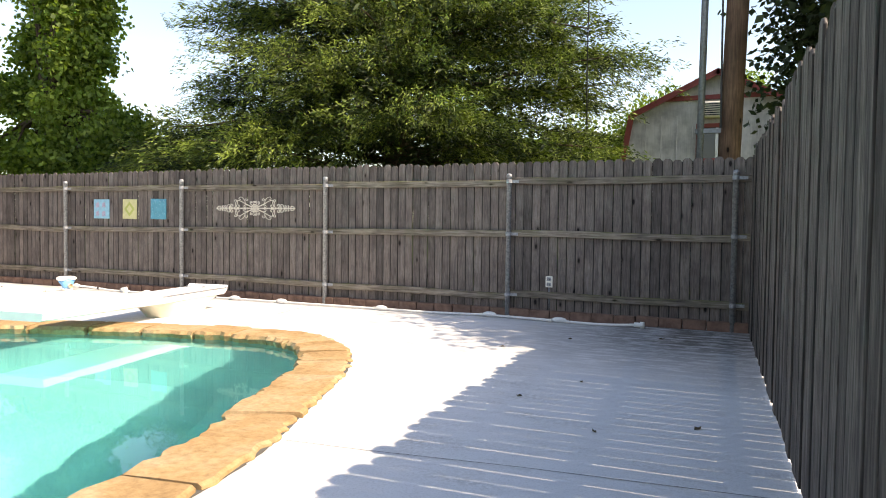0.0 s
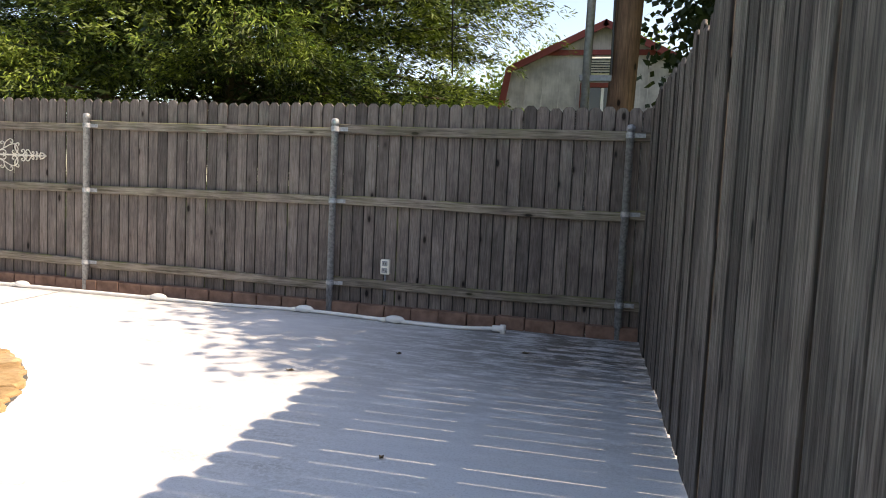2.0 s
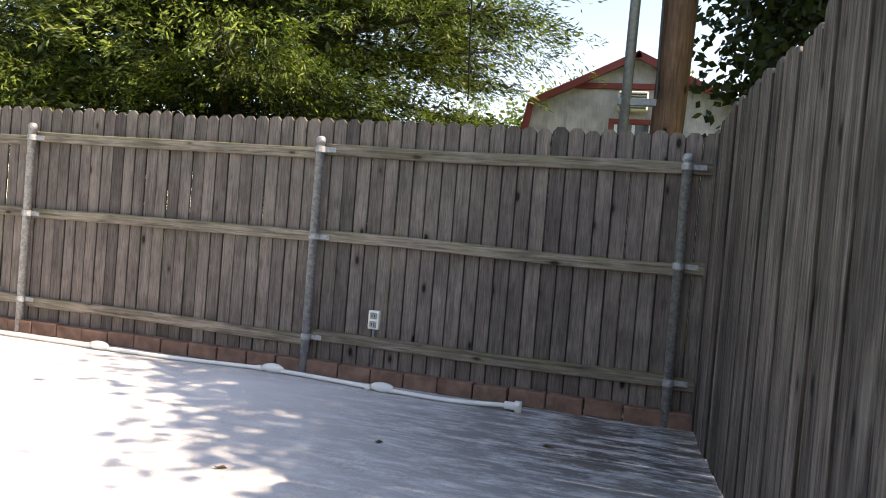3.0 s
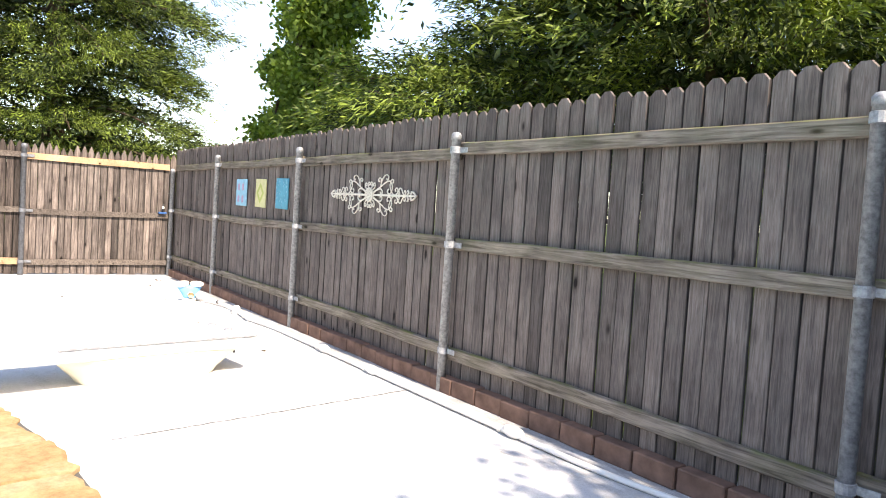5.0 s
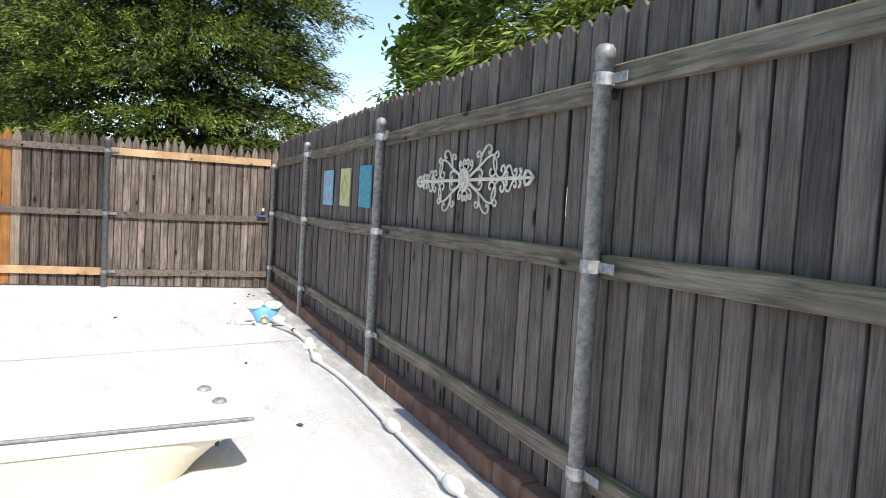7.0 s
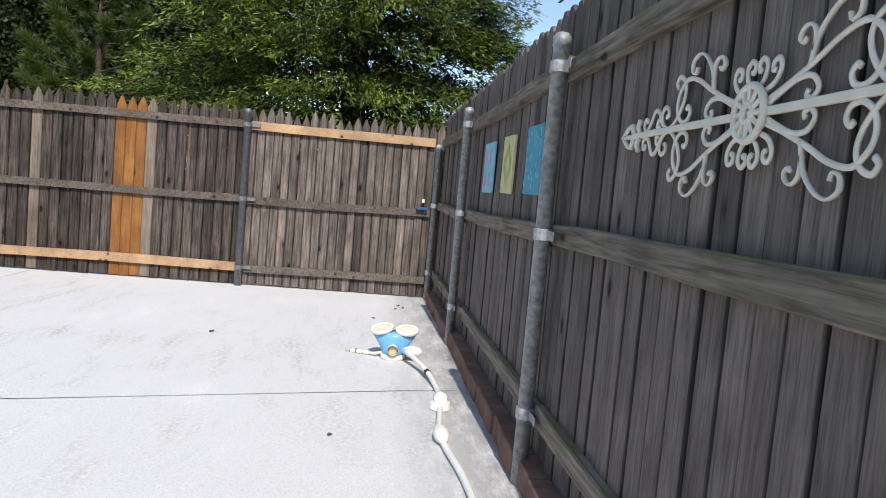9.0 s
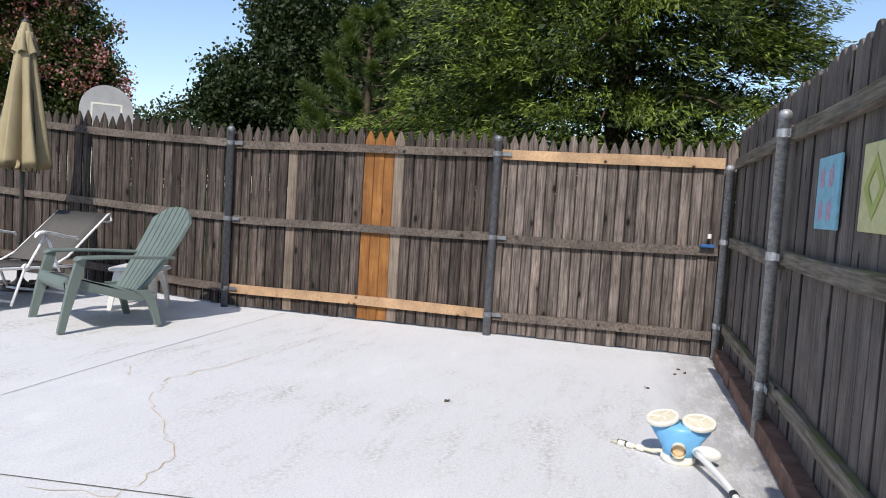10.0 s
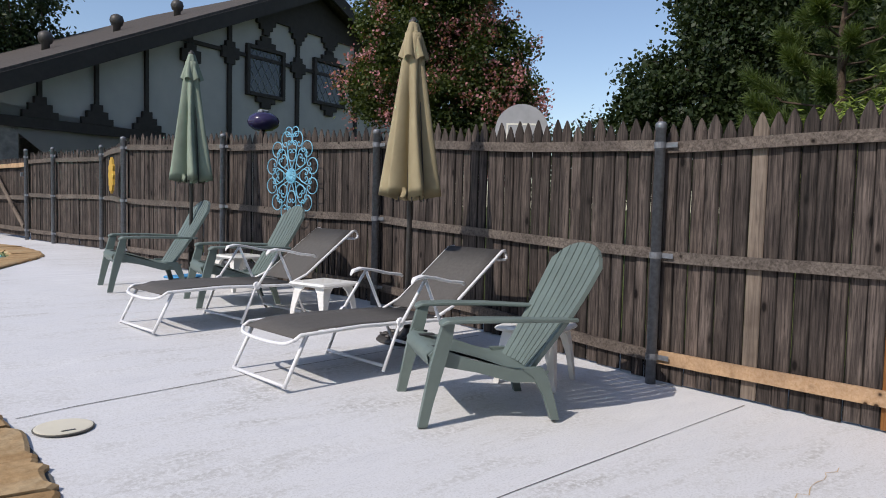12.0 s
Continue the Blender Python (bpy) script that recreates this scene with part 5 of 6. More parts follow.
def lounger_proto():
    """Folding chaise; local x from the foot end (0) to the head, origin on the ground at the foot."""
    lo = thing("sun_lounger", "white metal folding sun lounger with grey mesh sling", "sun lounger", "sun loungers by the fence")
    W, H = 0.30, 0.315
    hinge, bx, bz = 1.20, 1.80, 0.745
    wm = M["white_metal"]
    for s in (-1, 1):
        y = s * W
        part("side_rail", tubem([(0.02, y, H - 0.03), (0.06, y, H - 0.005), (0.5, y, H + 0.005), (hinge, y, H - 0.02), (hinge + 0.18, y, H - 0.025)], 0.0125, 8), wm, lo, smooth=True)
        part("back_rail", tubem([(hinge - 0.1, y * 0.93, H - 0.02), (hinge + 0.1, y * 0.93, H + 0.06), (bx, y * 0.93, bz), (bx + 0.04, y * 0.9, bz + 0.005)], 0.0115, 8), wm, lo, smooth=True)
        part("front_leg", tubem([(0.10, y, H - 0.01), (-0.05, y, 0.015)], 0.0125, 8), wm, lo, smooth=True)
        part("rear_leg", tubem([(0.80, y * 1.04, H + 0.02), (0.66, y * 1.04, 0.015)], 0.0115, 8), wm, lo, smooth=True)
        part("rear_leg", tubem([(1.0, y * 1.06, H + 0.27), (1.28, y * 1.06, 0.015)], 0.0115, 8), wm, lo, smooth=True)
        part("arm_strut", tubem([(0.80, y * 1.08, H), (1.0, y * 1.08, H + 0.275)], 0.011, 8), wm, lo, smooth=True)
        part("pivot", lathem([(0.03, -0.012), (0.034, 0), (0.03, 0.012)], 12), wm, lo, at=pose(0.80, y * 1.03, H + 0.0, 90))
        bm = bmesh.new()
        rows = []
        for x, z, w in ((0.87, 0.575, 0.02), (0.89, 0.602, 0.042), (0.96, 0.617, 0.05), (1.08, 0.600, 0.042), (1.2, 0.572, 0.04), (1.34, 0.555, 0.036), (1.36, 0.54, 0.02)):
            c = y * 1.1
            rows.append([bm.verts.new((x, c - w / 2, z - 0.022)), bm.verts.new((x, c + w / 2, z - 0.022)), bm.verts.new((x, c + w / 2, z)), bm.verts.new((x, c - w / 2, z))])
        for A, B in zip(rows, rows[1:]):
            for q in range(4):
                bm.faces.new((A[q], A[(q + 1) % 4], B[(q + 1) % 4], B[q]))
        bm.faces.new(rows[0])
        bm.faces.new(rows[-1])
        bmesh.ops.recalc_face_normals(bm, faces=bm.faces[:])
        bmesh.ops.bevel(bm, geom=bm.edges[:], offset=0.006, segments=1, affect="EDGES")
        part("armrest", bm, wm, lo, "white plastic armrest")
    part("foot_bar", tubem([(-0.045, -W, 0.03), (-0.045, W, 0.03)], 0.011, 8), wm, lo, smooth=True)
    part("foot_bar", tubem([(0.67, -W, 0.05), (0.67, W, 0.05)], 0.012, 8), wm, lo, smooth=True)
    part("foot_bar", tubem([(1.24, -W, 0.06), (1.24, W, 0.06)], 0.012, 8), wm, lo, smooth=True)
    part("end_bow", tubem(spline([(0.02, -W, H - 0.03), (-0.015, -W * 0.75, H - 0.055), (-0.02, 0, H - 0.065), (-0.015, W * 0.75, H - 0.055), (0.02, W, H - 0.03)], 4), 0.011, 8), wm, lo, smooth=True)
    part("head_bow", tubem(spline([(bx + 0.04, -W * 0.9, bz + 0.005), (bx + 0.09, -W * 0.8, bz - 0.03), (bx + 0.06, -W * 0.75, bz - 0.07), (bx + 0.055, W * 0.75, bz - 0.07), (bx + 0.09, W * 0.8, bz - 0.03), (bx + 0.04, W * 0.9, bz + 0.005)], 5), 0.009, 8), wm, lo, smooth=True)
    def sling(name, pts, w, sag):
        bm = bmesh.new()
        top = []
        for i, (x, z) in enumerate(pts):
            u = i / (len(pts) - 1)
            row = []
            for j in range(7):
                v = -1 + 2 * j / 6
                row.append(Vector((x, v * w, z - sag * (1 - v * v) * math.sin(math.pi * u))))
            top.append(row)
        T = [[bm.verts.new(p) for p in r] for r in top]
        Bt = [[bm.verts.new(p - Vector((0, 0, 0.005))) for p in r] for r in top]
        for i in range(len(pts) - 1):
            for j in range(6):
                bm.faces.new((T[i][j], T[i + 1][j], T[i + 1][j + 1], T[i][j + 1]))
                bm.faces.new((Bt[i][j], Bt[i][j + 1], Bt[i + 1][j + 1], Bt[i + 1][j]))
        for r in (0, 6):
            for i in range(len(pts) - 1):
                bm.faces.new((T[i][r], Bt[i][r], Bt[i + 1][r], T[i + 1][r]))
        for e in (0, len(pts) - 1):
            for j in range(6):
                bm.faces.new((T[e][j], T[e][j + 1], Bt[e][j + 1], Bt[e][j]))
        bmesh.ops.recalc_face_normals(bm, faces=bm.faces[:])
        part(name, bm, M["mesh_grey"], lo, "grey woven mesh sling", True)
    sling("bed_sling", [(0.03, H - 0.02), (0.2, H + 0.018), (0.5, H + 0.022), (0.85, H + 0.012), (hinge, H - 0.002)], W * 0.97, 0.018)
    sling("back_sling", [(hinge + 0.02, H + 0.015), (hinge + 0.2, H + 0.15), (hinge + 0.4, H + 0.30), (bx - 0.01, bz + 0.012)], W * 0.9, 0.015)
    return lo


lounger = lounger_proto()
lounger.matrix_basis = pose(-8.35, 0.50, deck_z(0.5) - 0.005, 0, 0, 182)
copy_thing(lounger, pose(-8.22, -1.20, deck_z(-1.2) - 0.005, 0, 0, 184))


def side_table_proto():
    tb = thing("side_table", "small white plastic side table", "table", "white side tables")
    bm = boxm(-0.21, 0.21, -0.21, 0.21, 0.34, 0.372, 0.015)
    part("tabletop", bm, M["pvc"], tb)
    for i in range(5):
        part("groove", boxm(-0.15, 0.15, -0.105 + i * 0.05, -0.095 + i * 0.05, 0.3725, 0.3735), M["aged_white"], tb)
    for sx in (-1, 1):
        for sy in (-1, 1):
            bm = bmesh.new()
            rows = []
            for z, o_, w in ((0.0, 0.205, 0.035), (0.17, 0.19, 0.05), (0.29, 0.175, 0.075), (0.34, 0.165, 0.11)):
                rows.append([bm.verts.new((sx * (o_ - w), sy * o_, z)), bm.verts.new((sx * o_, sy * o_, z)), bm.verts.new((sx * o_, sy * (o_ - w), z)), bm.verts.new((sx * (o_ - 0.016), sy * (o_ - w), z)), bm.verts.new((sx * (o_ - 0.016), sy * (o_ - 0.016), z)), bm.verts.new((sx * (o_ - w), sy * (o_ - 0.016), z))])
            for A, B in zip(rows, rows[1:]):
                for q in range(6):
                    bm.faces.new((A[q], A[(q + 1) % 6], B[(q + 1) % 6], B[q]))
            bm.faces.new(rows[0])
            bm.faces.new(rows[-1])
            bmesh.ops.recalc_face_normals(bm, faces=bm.faces[:])
            part("leg", bm, M["pvc"], tb)
    return tb


table = side_table_proto()
table.matrix_basis = pose(-9.52, -0.70, deck_z(-0.70) - 0.01, 0, 0, 12)
copy_thing(table, pose(-9.80, 1.38, deck_z(1.38), 0, 0, 20))
copy_thing(table, pose(-9.75, -2.75, deck_z(-2.75), 0, 0, 8))


def umbrella(x, y, z0, top, bottom, cloth, label, seed, wide):
    """Closed patio umbrella: pole on a scrolled iron base, canopy hanging in deep folds with a vent cap."""
    rng = random.Random(seed)
    um = thing("patio_umbrella", label, "umbrella", "closed umbrellas", at=pose(x, y, z0))
    part("pole", tubem([(0, 0, 0.03), (0, 0, top - 0.03)], 0.02, 10), M["bronze"], um, "dark bronze pole", True)
    part("sleeve", lathem([(0.028, 0.05), (0.028, 0.36), (0.034, 0.36), (0.034, 0.40), (0.022, 0.41)], 12), M["bronze"], um, smooth=True)
    base = part("base", lathem([(0.235, 0.0), (0.24, 0.012), (0.225, 0.03), (0.08, 0.05), (0.045, 0.075), (0.03, 0.10)], 28), M["bronze"], um, "round dark metal base", True)
    for k in range(8):
        a = k * math.pi / 4
        pts = []
        for i in range(15):
            u = i / 14
            r = 0.045 * (1 - 0.72 * u)
            th = u * 8.5
            pts.append((0.16 * math.cos(a) + r * math.cos(th + a), 0.16 * math.sin(a) + r * math.sin(th + a), 0.052))
        part("scroll", tubem(pts, 0.010, 6), M["bronze"], base)
    n, m_ = 96, 16
    lobes = 6
    def canopy(name, z_top, z_bot, r_top, r_bot, deep, hem, parent, close):
        bm = bmesh.new()
        rings = []
        ph = rng.uniform(0, 6)
        for i in range(m_ + 1):
            u = i / m_
            z = z_top + (z_bot - z_top) * u
            R = r_top + (r_bot - r_top) * u
            row = []
            for k in range(n):
                a = 2 * math.pi * k / n
                fold = abs(math.sin(lobes * a / 2 + ph + 0.25 * math.sin(3 * u + k * 0.02)))
                swirl = 0.28 * math.sin(a * 3 + ph * 2)
                r = R * (1 - deep * min(1, u * 2.2) * (1 - fold) ** 0.8) * (1 + 0.22 * swirl)
                row.append(bm.verts.new((r * math.cos(a + 0.12 * u), r * math.sin(a + 0.12 * u), z - hem * u ** 3 * (0.5 - fold) * 1.2)))
            rings.append(row)
        if close:
            for sc, dz in ((0.9, 0.10), (0.55, 0.05), (0.2, 0.0)):
                last = rings[m_]
                rings.append([bm.verts.new((v.co.x * sc, v.co.y * sc, z_bot + dz - 0.02)) for v in last])
        for A, B in zip(rings, rings[1:]):
            for k in range(n):
                bm.faces.new((A[k], A[(k + 1) % n], B[(k + 1) % n], B[k]))
        bm.faces.new(rings[0])
        bmesh.ops.recalc_face_normals(bm, faces=bm.faces[:])
        return part(name, bm, cloth, parent, smooth=True)
    cn = canopy("canopy", top - 0.10, bottom, 0.06, wide, 0.66, 0.03, um, True)
    canopy("vent_cap", top - 0.02, top - 0.30, 0.035, 0.125, 0.35, 0.03, cn, False)
    part("finial", lathem([(0.035, top - 0.03), (0.038, top - 0.01), (0.02, top + 0.005), (0.012, top + 0.02)], 12), M["bronze"], um, smooth=True)
    part("tie", lathem([(wide * 0.99, bottom + 0.40), (wide * 1.0, bottom + 0.42)], 24), cloth, cn) if False else None
    for k in range(8):
        a = 2 * math.pi * k / 8 + 0.2
        part("rib", tubem([(0.05 * math.cos(a), 0.05 * math.sin(a), top - 0.12), (wide * 0.55 * math.cos(a), wide * 0.55 * math.sin(a), bottom - 0.03)], 0.006, 5), M["bronze"], um)
    return um


umbrella(-9.77, 0.10, deck_z(0.1), 2.44, 1.10, M["canvas_tan"], "closed tan canvas patio umbrella beside the loungers", 3, 0.245)
umbrella(-9.46, -3.31, deck_z(-3.31), 2.52, 1.13, M["canvas_green"], "closed sage green patio umbrella beside the chairs", 8, 0.25)


# ---- diving board ----
def diving_board():
    db = thing("diving_board", "white fibreglass diving board on a cream moulded stand", "diving board", at=pose(-4.52, 4.63, deck_z(4.63, -4.52), 0, 0, 8))
    bm = bmesh.new()
    rings = []
    for z, a, b, e in ((0.0, 0.24, 0.42, 2.2), (0.05, 0.245, 0.46, 2.4), (0.12, 0.25, 0.53, 3.0), (0.17, 0.26, 0.60, 4.0), (0.185, 0.26, 0.61, 4.0)):
        row = []
        for k in range(40):
            t = 2 * math.pi * k / 40
            c, s = math.cos(t), math.sin(t)
            row.append(bm.verts.new((a * math.copysign(abs(c) ** (2 / e), c), b * math.copysign(abs(s) ** (2 / e), s), z)))
        rings.append(row)
    for A, B in zip(rings, rings[1:]):
        for k in range(40):
            bm.faces.new((A[k], A[(k + 1) % 40], B[(k + 1) % 40], B[k]))
    bm.faces.new(rings[-1])
    bmesh.ops.recalc_face_normals(bm, faces=bm.faces[:])
    part("stand", bm, M["stand_cream"], db, "cream moulded stand", True)
    bm = bmesh.new()
    prof = [(-0.27, 0.19), (-0.245, 0.178), (0.245, 0.178), (0.27, 0.19), (0.285, 0.245), (0.272, 0.256), (-0.272, 0.256), (-0.285, 0.245)]
    rows = [[bm.verts.new((x, y, z + dz)) for x, z in prof] for y, dz in ((0.64, 0.035), (0.60, 0.0), (-0.6, 0.0), (-2.2, 0.02))]
    for v in rows[0]:
        v.co.z = max(v.co.z, 0.21)
    for A, B in zip(rows, rows[1:]):
        for k in range(8):
            bm.faces.new((A[k], A[(k + 1) % 8], B[(k + 1) % 8], B[k]))
    bm.faces.new(rows[0])
    bm.faces.new(rows[-1])
    bmesh.ops.recalc_face_normals(bm, faces=bm.faces[:])
    part("board", bm, M["board_white"], db)
    part("lip", boxm(0.274, 0.291, -0.6, 0.62, 0.2575, 0.267, 0.002), M["galv"], db, "grey edge moulding")
    for x, y in ((-0.21, 0.53), (0.0, 0.55)):
        part("bolt_cover", lathem([(0.032, 0.2565), (0.032, 0.262), (0.022, 0.272), (0.005, 0.275)], 14, (x, y)), M["galv"], db, "round steel bolt cover")
    part("bolt", lathem([(0.008, 0.14), (0.008, 0.18)], 8, (0.2, 0.5)), M["black"], db)


diving_board()



# ---- pool cleaner, its hose ----
def pool_cleaner():
    rb = thing("pool_cleaner", "blue and white pool vacuum lying on the deck", "pool cleaner", at=pose(-7.86, 5.815, 0, 0, 0, -4) @ Matrix.Scale(0.76, 4))
    bm = bmesh.new()
    rings = []
    for z, cx, a, b in ((0.035, 0.0, 0.085, 0.085), (0.08, 0.0, 0.09, 0.10), (0.13, 0.0, 0.095, 0.13), (0.19, -0.01, 0.095, 0.175), (0.225, -0.015, 0.09, 0.185)):
        rings.append([bm.verts.new((cx + a * math.cos(t) * (1 - 0.18 * abs(math.sin(2 * t))), b * math.sin(t), z)) for t in [2 * math.pi * k / 28 for k in range(28)]])
    for A, B in zip(rings, rings[1:]):
        for k in range(28):
            bm.faces.new((A[k], A[(k + 1) % 28], B[(k + 1) % 28], B[k]))
    bm.faces.new(rings[0])
    bm.faces.new(rings[-1])
    bmesh.ops.recalc_face_normals(bm, faces=bm.faces[:])
    part("body", bm, M["robot_blue"], rb, "sky blue plastic body", True)
    for y, tilt in ((-0.105, 8), (0.105, -3)):
        w = part("wheel", lathem([(0.088, -0.018), (0.097, -0.012), (0.099, 0.008), (0.094, 0.016), (0.084, 0.016), (0.08, 0.008)], 26), M["aged_white"], rb, "white plastic wheel", True, at=pose(-0.01, y, 0.245, 4, 12, 0) @ pose(0, 0, 0, tilt, 0, 0))
        part("hub", lathem([(0.079, 0.004), (0.079, 0.011), (0.03, 0.014)], 22), M["yellowed"], w)
        for q in range(3):
            a = q * 2.1 + 0.4
            part("spoke", boxm(0.012, 0.07, -0.007, 0.007, 0.0145, 0.019, 0.001), M["aged_white"], w, at=pose(0, 0, 0, 0, 0, math.degrees(a)))
    part("base_ring", lathem([(0.095, 0.0), (0.102, 0.008), (0.102, 0.035), (0.09, 0.042)], 26), M["aged_white"], rb, smooth=True)
    pt = part("port", tubem([(0.05, 0.0, 0.10), (0.135, 0.0, 0.095)], 0.042, 18, caps=False), M["yellowed"], rb, "yellowed white suction port", True)
    part("port_core", tubem([(0.06, 0.0, 0.10), (0.1, 0.0, 0.097)], 0.038, 16), M["rust_crack"], pt)
    bm = bmesh.new()
    bmesh.ops.create_uvsphere(bm, u_segments=18, v_segments=10, radius=1)
    for v in bm.verts:
        v.co = Vector((0.05 + v.co.x * 0.045, 0.16 + v.co.y * 0.085, 0.085 + v.co.z * 0.045))
    part("float", bm, M["pvc"], rb, "white oval float", True)
    tail = part("tail_hose", tubem([(0, -0.08, 0.05), (-0.03, -0.16, 0.026), (-0.10, -0.28, 0.016), (-0.14, -0.41, 0.013)], 0.012, 10), M["yellowed"], rb, "yellowed tail hose", True)
    for u in (0.25, 0.5, 0.72):
        p = Vector((-0.03, -0.16, 0.026)).lerp(Vector((-0.14, -0.41, 0.013)), u)
        part("collar", tubem([p + Vector((-0.008, -0.02, 0)), p + Vector((0.008, 0.02, 0))], 0.018, 10), M["aged_white"], tail)
    part("band", tubem([(-0.112, -0.31, 0.016), (-0.132, -0.365, 0.016)], 0.019, 10), M["black"], tail, "black rubber band")


pool_cleaner()


def hose():
    hs = thing("pool_hose", "white floating pool hose lying along the fence", "hose")
    run = spline([(0.58, 6.05, 0.035), (0.2, 6.03, 0.016), (-0.28, 6.04, 0.02), (-1.14, 6.13, 0.02), (-1.9, 6.06, 0.016), (-2.54, 6.035, 0.02), (-4.05, 6.03, 0.02), (-4.83, 6.03, 0.02), (-5.84, 6.03, 0.016),
                  (-6.4, 5.98, 0.02), (-6.86, 6.02, 0.02), (-7.2, 6.03, 0.02), (-7.5, 5.98, 0.05), (-7.78, 5.885, 0.075)], 7)
    part("tube", tubem(run, 0.0145, 10), M["pvc"], hs, smooth=True)
    for x, y in ((-0.28, 6.04), (-1.14, 6.13), (-2.54, 6.035), (-4.05, 6.03), (-4.83, 6.03), (-6.40, 5.98)):
        bm = bmesh.new()
        bmesh.ops.create_uvsphere(bm, u_segments=16, v_segments=10, radius=1)
        for v in bm.verts:
            v.co = Vector((v.co.x * 0.085, v.co.y * 0.036, v.co.z * 0.033 + 0.032))
        part("float", bm, M["pvc"], hs, "white oval hose float", True, at=pose(x, y, 0))
        part("collar", tubem([(-0.12, 0, 0.018), (-0.085, 0, 0.022)], 0.021, 10), M["aged_white"], hs, at=pose(x, y, 0))
    part("swivel", tubem([(0, 0, 0.0), (0, 0, 0.03)], 0.055, 16, taper=[1, 0.9]), M["aged_white"], hs, "white swivel collar", at=pose(-6.86, 6.02, 0.005))
    part("swivel_cap", tubem([(-0.03, 0, 0.03), (0.05, 0, 0.045)], 0.032, 12), M["pvc"], hs, at=pose(-6.91, 6.02, 0.01))
    part("connector", tubem([(0.54, 6.05, 0.035), (0.64, 6.045, 0.035)], 0.026, 12), M["pvc"], hs, smooth=True)
    part("connector_ring", tubem([(0.625, 6.045, 0.0), (0.625, 6.045, 0.068)], 0.024, 12), M["pvc"], hs, smooth=True)
    part("band", tubem([(-7.40, 6.003, 0.037), (-7.43, 5.997, 0.041)], 0.018, 10), M["black"], hs)


hose()


# ---- wall pieces ----
def flat_scroll(bm, pts, m, r=0.006, flat=1.0, per=6, sides=6):
    for sx, sz in m:
        tube(bm, [(p[0] * sx, 0, p[1] * sz) for p in spline([(x, z, 0) for x, z in pts], per)], r, sides, flat)


def curl(cx, cz, r0, r1, a0, a1, n=10):
    r0 *= 1.35
    r1 = r0 * 0.42
    return [(cx + (r0 + (r1 - r0) * i / n) * math.cos(radians(a0 + (a1 - a0) * i / n)), cz + (r0 + (r1 - r0) * i / n) * math.sin(radians(a0 + (a1 - a0) * i / n))) for i in range(n + 1)]


